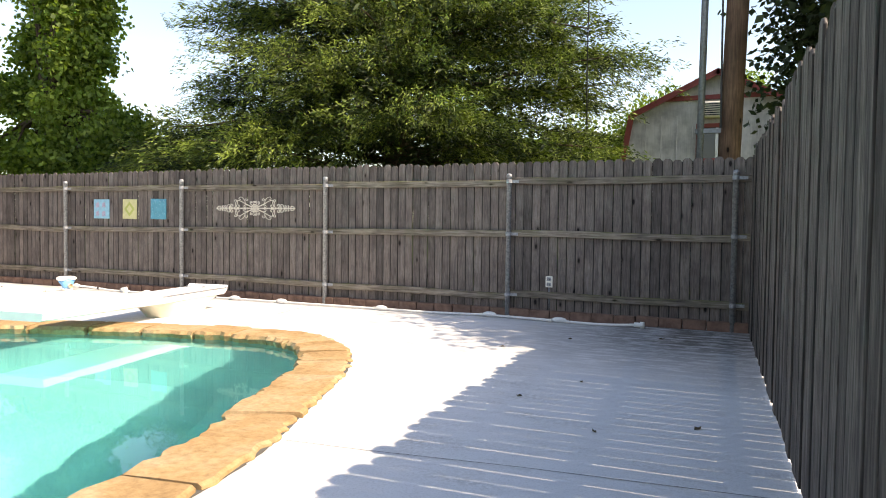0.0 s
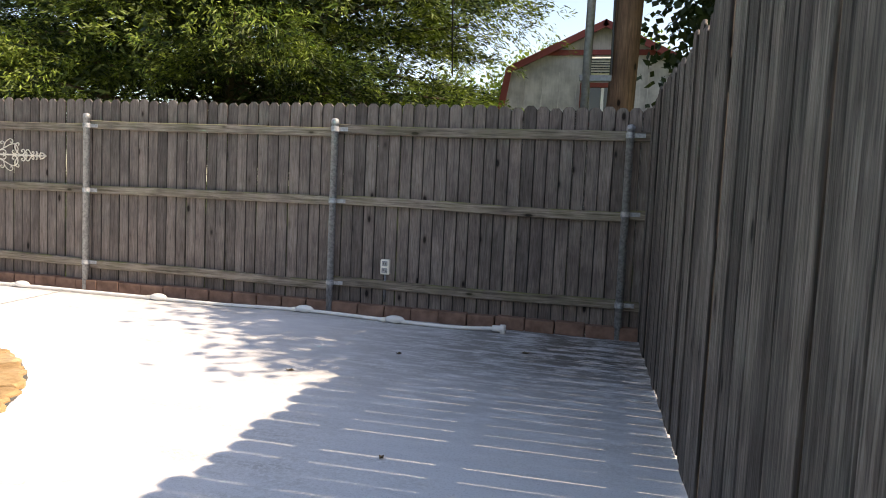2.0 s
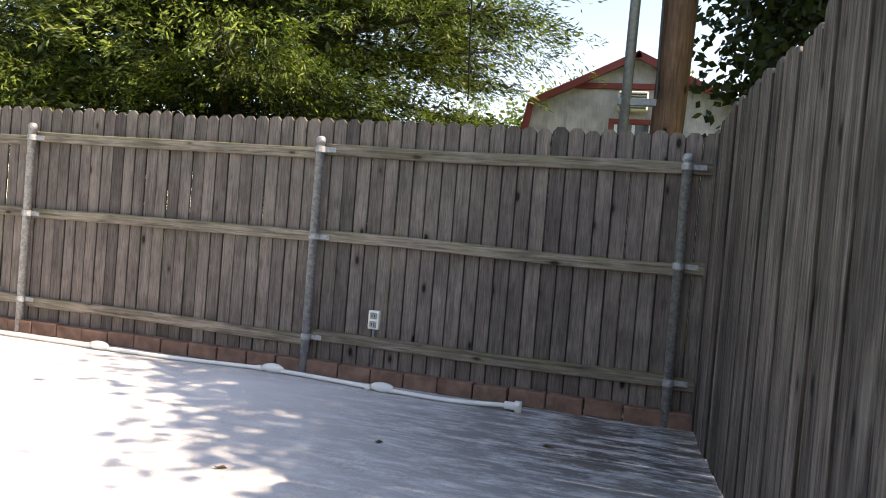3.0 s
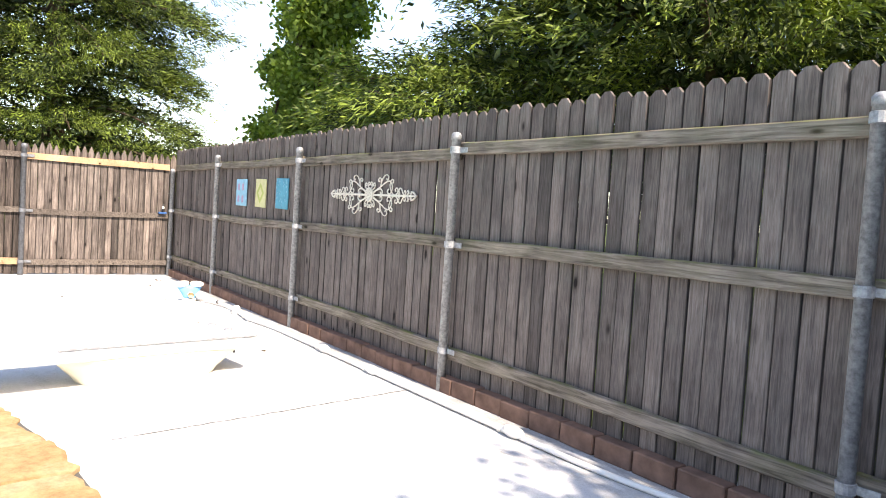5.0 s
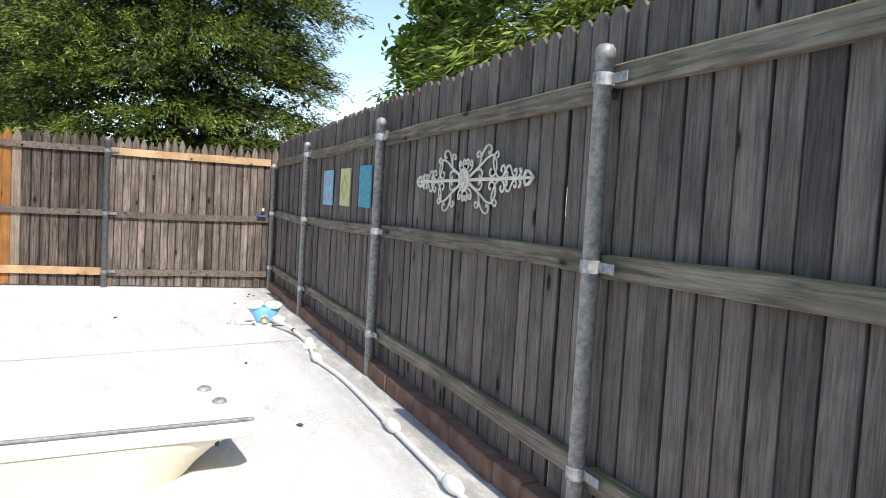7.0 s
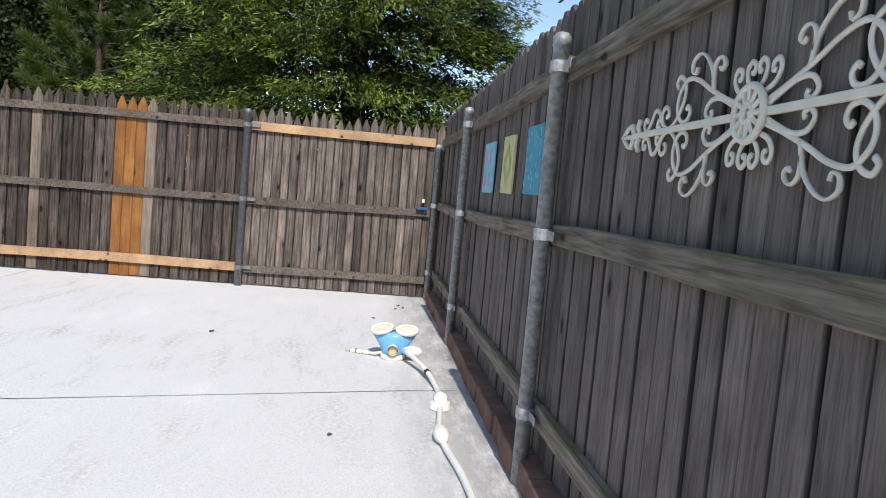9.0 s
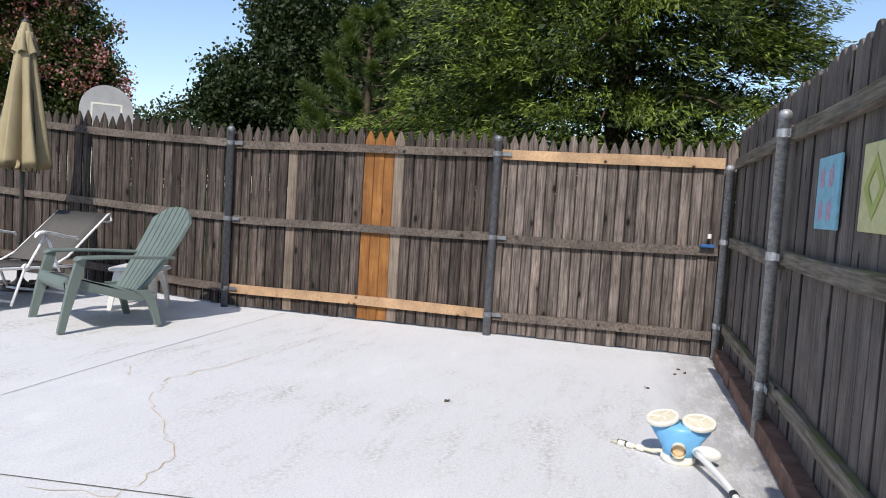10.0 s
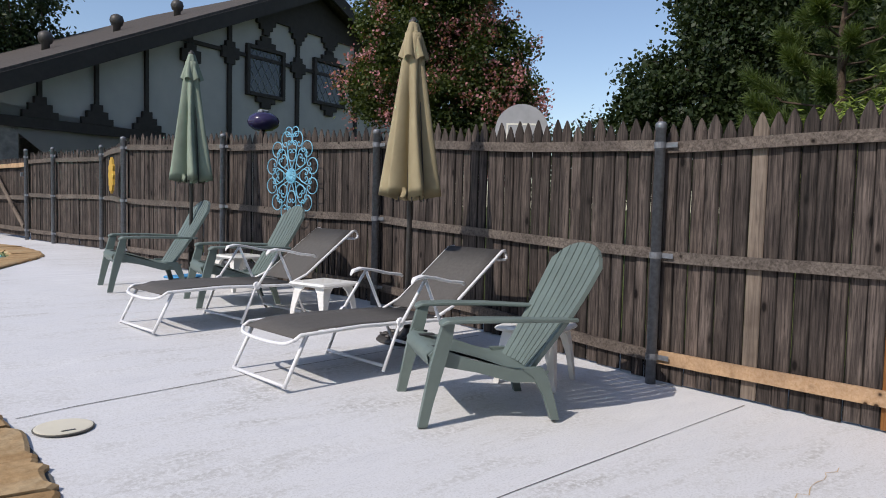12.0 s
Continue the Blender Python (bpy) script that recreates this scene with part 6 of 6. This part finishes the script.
def cream_ornament():
    orn = thing("scroll_ornament", "cream wrought-iron scroll ornament hanging on the grey fence", "wall ornament", at=pose(-4.70, 6.288, 1.270))
    ALL = ((1, 1), (-1, 1), (1, -1), (-1, -1))
    part("bar", boxm(-0.60, 0.60, -0.006, 0.006, -0.008, 0.008, 0.002), M["cream_iron"], orn)
    med = part("medallion", tubem([(0.052 * math.cos(2 * math.pi * k / 24), -0.008, 0.052 * math.sin(2 * math.pi * k / 24)) for k in range(24)], 0.008, 6, closed=True), M["cream_iron"], orn, smooth=True)
    part("medallion_hub", tubem([(0.018 * math.cos(2 * math.pi * k / 12), -0.010, 0.018 * math.sin(2 * math.pi * k / 12)) for k in range(12)], 0.007, 6, closed=True), M["cream_iron"], med)
    for k in range(12):
        a = 2 * math.pi * k / 12
        part("petal", tubem([(0.02 * math.cos(a), -0.009, 0.02 * math.sin(a)), (0.05 * math.cos(a), -0.009, 0.05 * math.sin(a))], 0.006, 5), M["cream_iron"], med)
    def scroll(*pts):
        """One bent strap, mirrored into the four quarters."""
        for mm in ALL:
            bm = bmesh.new()
            flat_scroll(bm, list(pts), (mm,), 0.0036, 1.7, 4)
            part("scroll", bm, M["cream_iron"], orn, smooth=True)
    # main arm that loops back to the bar
    scroll((0.045, 0.02), (0.11, 0.042), (0.18, 0.07), (0.24, 0.098), (0.296, 0.108), (0.33, 0.085), (0.34, 0.055), (0.33, 0.028), (0.305, 0.012), (0.28, 0.016), (0.271, 0.033), (0.282, 0.046), (0.291, 0.040))
    # its tall branch, and the small curl beside it
    scroll((0.165, 0.062), (0.178, 0.107), (0.21, 0.142), (0.246, 0.157), (0.275, 0.145), (0.275, 0.122), (0.258, 0.115), (0.252, 0.128))
    scroll((0.172, 0.085), (0.170, 0.118), (0.155, 0.132), (0.138, 0.130), (0.128, 0.115), (0.138, 0.104), (0.147, 0.112))
    # standing S between the arm and the bar
    scroll((0.343, 0.094), (0.354, 0.106), (0.341, 0.120), (0.314, 0.108), (0.303, 0.08), (0.317, 0.045), (0.349, 0.013), (0.384, 0.003), (0.412, 0.016), (0.424, 0.04), (0.408, 0.057), (0.388, 0.05), (0.386, 0.036), (0.397, 0.032))
    # low S along the bar
    scroll((0.40, 0.008), (0.426, 0.025), (0.444, 0.05), (0.47, 0.052), (0.493, 0.022), (0.514, 0.007), (0.533, 0.02), (0.528, 0.037), (0.514, 0.035), (0.514, 0.026))
    scroll((0.428, 0.03), (0.443, 0.028), (0.45, 0.014), (0.438, 0.008), (0.432, 0.016))
    # curls round the medallion
    scroll((0.035, 0.038), (0.066, 0.052), (0.08, 0.074), (0.072, 0.092), (0.056, 0.088), (0.054, 0.074), (0.064, 0.072))
    scroll((0.016, 0.05), (0.03, 0.066), (0.034, 0.088), (0.02, 0.10), (0.007, 0.092), (0.010, 0.078), (0.019, 0.080))
    scroll((0.05, 0.012), (0.09, 0.030), (0.135, 0.046), (0.175, 0.045), (0.194, 0.024), (0.180, 0.008), (0.164, 0.013), (0.168, 0.024))
    for s in (1, -1):
        bm = bmesh.new()
        tube(bm, [(s * x, 0, z) for x, z in ((0.60, 0.0), (0.615, 0.03), (0.64, 0.025), (0.68, 0.0), (0.64, -0.025), (0.615, -0.03))], 0.008, 6, closed=True)
        tube(bm, [(s * x, 0, z) for x, z in ((0.595, 0.0), (0.615, 0.012), (0.63, 0.0), (0.615, -0.012))], 0.006, 5, closed=True)
        for z in (1, -1):
            tube(bm, [(s * 0.56, 0, 0.006 * z), (s * 0.575, 0, 0.022 * z), (s * 0.562, 0, 0.04 * z)], 0.0085, 6)
        tube(bm, [(s * 0.6, 0, 0), (s * 0.675, 0, 0)], 0.007, 6)
        part("spear_tip", bm, M["cream_iron"], orn, smooth=True)


cream_ornament()


def blue_ornament():
    yaw = math.degrees(math.atan2(-3.81 + 1.29, -10.05 + 10.47))
    orn = thing("scroll_ornament", "sky blue wire scroll ornament hanging on the picket fence", "wall ornament", at=pose(-10.235, -2.5, 1.42, 0, 0, yaw + 180))
    m = M["blue_iron"]
    def loop(cx, cz, r, a0, a1, tail):
        """An open ring that ends in a small inward curl at both ends."""
        pts = [(cx + r * math.cos(radians(a)), 0, cz + r * math.sin(radians(a))) for a in np.linspace(a0, a1, 16)]
        for end, a, sg in ((0, a0, 1), (1, a1, -1)):
            ctr = (cx + r * 0.62 * math.cos(radians(a)), cz + r * 0.62 * math.sin(radians(a)))
            c = [(ctr[0] + r * 0.38 * (1 - 0.55 * q) * math.cos(radians(a - sg * 260 * q)), 0, ctr[1] + r * 0.38 * (1 - 0.55 * q) * math.sin(radians(a - sg * 260 * q))) for q in np.linspace(0.1, 1, 8)]
            pts = list(reversed(c)) + pts if end == 0 else pts + c
        part("scroll", tubem(pts, 0.0058, 6), m, orn, smooth=True)
    for k in range(12):
        a = 2 * math.pi * k / 12 + 0.26
        d = math.degrees(a)
        loop(0.345 * math.cos(a), 0.405 * math.sin(a), 0.085, d - 140, d + 140, 0)
    for k in range(8):
        a = 2 * math.pi * k / 8
        d = math.degrees(a)
        loop(0.20 * math.cos(a), 0.23 * math.sin(a), 0.07, d + 40, d + 320, 0)
        for s in (-1, 1):
            b = a + s * 0.28
            part("stem", tubem(spline([(0.07 * math.cos(a), 0, 0.07 * math.sin(a)), (0.17 * math.cos(b), 0, 0.19 * math.sin(b)), (0.27 * math.cos(b), 0, 0.32 * math.sin(b)), (0.33 * math.cos(a), 0, 0.39 * math.sin(a))], 5), 0.0052, 6), m, orn, smooth=True)
    for x in (-0.055, 0.055):
        loop(x, 0.47, 0.055, -60, 240, 0)
    part("centre", tubem([(0.075 * math.cos(2 * math.pi * k / 24), -0.01, 0.075 * math.sin(2 * math.pi * k / 24)) for k in range(24)], 0.009, 6, closed=True), m, orn)
    for k in range(12):
        a = 2 * math.pi * k / 12
        part("petal", tubem([(0.01 * math.cos(a), -0.012, 0.01 * math.sin(a)), (0.04 * math.cos(a + 0.2), -0.02, 0.04 * math.sin(a + 0.2)), (0.07 * math.cos(a), -0.012, 0.07 * math.sin(a))], 0.011, 5), m, orn)


blue_ornament()


def art_tile(x0, x1, z0, z1, ground, mark, label, kind):
    cx, cz, w, h = (x0 + x1) / 2, (z0 + z1) / 2, (x1 - x0) / 2, (z1 - z0) / 2
    t = thing("art_panel", label, "wall art", "painted panels on the fence", at=pose(cx, 6.293, cz, 0, random.Random(x0).uniform(-1, 1), 0))
    part("panel", boxm(-w, w, -0.008, 0.006, -h, h, 0.003), ground, t)
    if kind == "dots":
        for sx in (-0.45, 0.35):
            for sz in (-0.5, 0.4):
                bm = bmesh.new()
                for k in range(4):
                    box(bm, w * sx - 0.035 + 0.018 * k, w * sx - 0.024 + 0.018 * k, -0.0105, -0.0085, h * sz - 0.04 + 0.008 * (k % 2), h * sz + 0.03 + 0.01 * (k % 3))
                tagged(part("motif", bm, mark, t), kind="stuff")
    elif kind == "diamond":
        bm = bmesh.new()
        for sc, y in ((0.75, -0.0105),):
            o = [(0, h * sc), (w * sc, 0), (0, -h * sc), (-w * sc, 0)]
            i = [(p[0] * 0.55, p[1] * 0.55) for p in o]
            O = [bm.verts.new((p[0], y, p[1])) for p in o]
            I = [bm.verts.new((p[0], y, p[1])) for p in i]
            for k in range(4):
                bm.faces.new((O[k], O[(k + 1) % 4], I[(k + 1) % 4], I[k]))
        tagged(part("motif", bm, mark, t), kind="stuff")
    else:
        bm = bmesh.new()
        rng = random.Random(5)
        for k in range(26):
            x, z = rng.uniform(-0.85, 0.85) * w, rng.uniform(-0.85, 0.85) * h
            tube(bm, [(x, -0.009, z), (x + rng.uniform(-0.02, 0.02), -0.009, z + 0.02)], 0.003, 4)
        tagged(part("motif", bm, mark, t), kind="stuff")


M["art_blue"] = plain_mat("pale_blue_paint", (0.27, 0.52, 0.62), 0.8, 0, 0.12, 18, 0.05)
M["art_yellow"] = plain_mat("pale_yellow_paint", (0.62, 0.58, 0.30), 0.8, 0, 0.12, 18, 0.05)
M["art_teal"] = plain_mat("teal_paint", (0.09, 0.33, 0.42), 0.8, 0, 0.15, 14, 0.1)
M["art_pink"] = plain_mat("faded_pink_paint", (0.52, 0.36, 0.46), 0.8)
M["art_green"] = plain_mat("olive_paint", (0.45, 0.48, 0.14), 0.8)
art_tile(-7.84, -7.51, 1.10, 1.40, M["art_blue"], M["art_pink"], "pale blue painted panel with faded pink marks", "dots")
art_tile(-7.22, -6.93, 1.10, 1.40, M["art_yellow"], M["art_green"], "pale yellow painted panel with a green diamond", "diamond")
art_tile(-6.645, -6.34, 1.10, 1.405, M["art_teal"], M["art_blue"], "teal painted panel with fine lighter pattern", "fine")


def outlet_box():
    ob = thing("outdoor_outlet", "grey weatherproof outlet box with conduit on the fence", "outlet", at=pose(-0.467, 6.285, 0.435))
    part("box", boxm(-0.04, 0.04, -0.022, 0.019, -0.065, 0.065, 0.006), M["aged_white"], ob)
    for z in (-0.03, 0.03):
        part("socket", boxm(-0.025, 0.025, -0.029, -0.0225, z - 0.022, z + 0.022, 0.004), M["galv"], ob)
        for x in (-0.009, 0.009):
            part("slot", boxm(x - 0.003, x + 0.003, -0.0305, -0.0292, z - 0.010, z + 0.010), M["black"], ob)
    part("conduit", tubem([(0.0, 0.002, -0.065), (0.0, 0.002, -0.31)], 0.011, 8), M["galv_dark"], ob, smooth=True)


outlet_box()


def pool_brush():
    pb = thing("pool_brush", "small blue scrub brush standing on the fence rail", "brush", at=pose(-10.475, 6.12, 0.889))
    M["brush_blue"] = plain_mat("dark_blue_plastic", (0.03, 0.10, 0.26), 0.5)
    part("head", boxm(-0.03, 0.028, -0.06, 0.05, 0.0, 0.028, 0.005), M["brush_blue"], pb)
    part("handle", tubem([(0.0, 0.0, 0.028), (0.002, 0.002, 0.09), (0.004, 0.008, 0.14)], 0.011, 8), M["black"], pb, smooth=True)
    part("grip", tubem([(0.003, 0.004, 0.075), (0.003, 0.006, 0.11)], 0.015, 8), M["aged_white"], pb)


pool_brush()


def sun_plaque():
    M["sun_yellow"] = plain_mat("ochre_yellow_paint", (0.55, 0.33, 0.05), 0.6)
    yaw = math.degrees(math.atan2(-8.2 + 5.84, -9.95 + 9.55))
    sp = thing("sun_plaque", "yellow scalloped sun plaque hanging on the fence", "wall ornament", at=pose(-9.63, -6.55, deck_z(-6.5) + 1.2, 0, 0, yaw + 180))
    bm = bmesh.new()
    n = 48
    prof = [(0.24 * (1 + 0.09 * math.cos(12 * 2 * math.pi * k / n)) * math.cos(2 * math.pi * k / n), 0.24 * (1 + 0.09 * math.cos(12 * 2 * math.pi * k / n)) * math.sin(2 * math.pi * k / n)) for k in range(n)]
    A = [bm.verts.new((x, -0.03, z)) for x, z in prof]
    B = [bm.verts.new((x, 0.0, z)) for x, z in prof]
    c = bm.verts.new((0, -0.055, 0))
    for k in range(n):
        bm.faces.new((A[k], A[(k + 1) % n], c))
        bm.faces.new((A[(k + 1) % n], A[k], B[k], B[(k + 1) % n]))
    bm.faces.new(list(reversed(B)))
    bmesh.ops.recalc_face_normals(bm, faces=bm.faces[:])
    part("disc", bm, M["sun_yellow"], sp)


sun_plaque()


def garden_globe():
    M["purple"] = plain_mat("dark_purple_glaze", (0.035, 0.028, 0.075), 0.2, 0, 0.2, 5, 0)
    g = thing("garden_globe", "dark purple glazed globe on a stake behind the fence", "garden globe", at=pose(-10.5, -3.66, -0.06))
    part("stake", tubem([(0, 0, -0.05), (0, 0, 2.05)], 0.025, 8), M["bronze"], g)
    part("globe", lathem([(0.03, 2.05), (0.11, 2.065), (0.175, 2.11), (0.195, 2.165), (0.175, 2.22), (0.11, 2.265), (0.03, 2.28)], 24), M["purple"], g, smooth=True)
    part("cap", boxm(-0.05, 0.06, -0.05, 0.05, 2.268, 2.31, 0.012), M["galv"], g, "pale grey cap")


garden_globe()


def gate():
    a, b = (-9.42, -11.05), (-9.25, -12.9)
    gt = thing("wooden_gate", "grey picket gate with a pale diagonal brace", "gate")
    z0 = deck_z(-11)
    m, L = along(off(a, 0.06), off(b, 0.06))
    me = picket_mesh("picket", 0.09, 1.52, 0.017, "point", M["west"])
    n = int(L / 0.092)
    for i in range(n):
        part("picket", me, None, gt, at=m @ pose((i + 0.5) * L / n, 0, z0 + 0.05))
    m2, L = along(a, b)
    for z, mt in ((0.2, M["rail_w"]), (0.8, M["rail_w"]), (1.42, M["rail_new"])):
        part("rail", rail_mesh(L, 0.08, 0.036, mt, int(z * 50)), None, gt, at=m2 @ pose(0, 0, z0 + z))
    ln = math.hypot(L, 1.1)
    part("brace", rail_mesh(ln, 0.08, 0.03, M["pale_z"], 77), None, gt, at=m2 @ pose(0.02, 0.034, z0 + 0.25, 0, -math.degrees(math.atan2(1.1, L)), 0))
    part("post", post_w, None, gt, at=pose(b[0], b[1], z0))
    part("latch", boxm(-0.02, 0.02, -0.03, 0.03, 1.2, 1.28, 0.004), M["galv_dark"], gt, at=pose(a[0] + 0.05, a[1] - 0.06, z0))


gate()

lid = thing("skimmer_lid", "round cream skimmer lid set in the deck", "lid", at=pose(-7.2, 0.74, deck_z(0.74, -7.2) + 0.001))
part("rim", lathem([(0.131, 0.0), (0.131, 0.005), (0.122, 0.006)], 30), M["joint"], lid)
part("cover", lathem([(0.125, 0.0), (0.125, 0.008), (0.115, 0.010)], 30), M["stand_cream"], lid)
part("finger_hole", boxm(-0.03, 0.03, 0.075, 0.09, 0.0105, 0.0115), M["black"], lid)

M["float_blue"] = plain_mat("bright_blue_foam", (0.06, 0.28, 0.55), 0.7)
tagged(part("kickboard", boxm(-0.2, 0.2, -0.13, 0.13, 0.0, 0.03, 0.012), M["float_blue"], at=pose(-9.62, -3.9, deck_z(-3.9), 0, 0, 20)), "bright blue foam board lying on the deck", "kickboard")

M["dry_leaf"] = plain_mat("dry_leaf_brown", (0.10, 0.075, 0.045), 0.9)
rl = random.Random(12)
for x, y in ((0.35, 2.62), (1.45, 2.35), (0.95, 2.05), (0.62, 3.2), (-0.35, 4.3), (0.1, 5.0), (-9.80, 5.97), (-9.72, 5.90), (-9.9, 5.93), (-9.2, 5.7), (-8.3, 4.6), (0.9, 5.4), (-6.4, 5.5), (-5.0, 5.6)):
    bm = bmesh.new()
    s = rl.uniform(0.018, 0.032)
    pts = [(-s, 0, 0.004), (-s * 0.3, s * 0.5, 0.014), (s * 0.6, s * 0.35, 0.008), (s, 0, 0.016), (s * 0.5, -s * 0.4, 0.006), (-s * 0.4, -s * 0.45, 0.012)]
    mid = bm.verts.new((0, 0, 0.003))
    vs = [bm.verts.new(p) for p in pts]
    lowv = [bm.verts.new((p[0], p[1], p[2] - 0.002)) for p in pts]
    lm = bm.verts.new((0, 0, 0.001))
    for k in range(6):
        bm.faces.new((mid, vs[k], vs[(k + 1) % 6]))
        bm.faces.new((lm, lowv[(k + 1) % 6], lowv[k]))
        bm.faces.new((vs[(k + 1) % 6], vs[k], lowv[k], lowv[(k + 1) % 6]))
    bmesh.ops.recalc_face_normals(bm, faces=bm.faces[:])
    tagged(part("dry_leaf", bm, M["dry_leaf"], at=pose(x, y, deck_z(y, x), 0, 0, rl.uniform(0, 360))), "curled dry brown leaf on the white deck", "leaf", "fallen leaves")

# ---- boards and bricks of the north fence ----
fence_run(fence_n, (1.80, 6.312), (-10.56, 6.312), 0.1036, 1.79, 0.016, "dog", M["cedar"], 0.035, 0.0002, 11, 0.006, None, False, 0.007, 0.04)
edging = thing("brick_edging", "single course of old red bricks along the fence foot", "brick edging", kind="structure")
rng = random.Random(2)
bricks = [finish(boxm(-0.119 * s, 0.119 * s, -0.045, 0.045, 0, 0.105, 0.006), "brick", M["brick"]) for s in (1, 0.98, 0.95)]
x = 1.62
while x > -10.4:
    part("brick", rng.choice(bricks), None, edging, at=pose(x, 6.262 + rng.uniform(-0.006, 0.006), -0.005 + rng.uniform(-0.004, 0.006), 0, rng.uniform(-1, 1), rng.uniform(-1.5, 1.5)))
    x -= 0.243
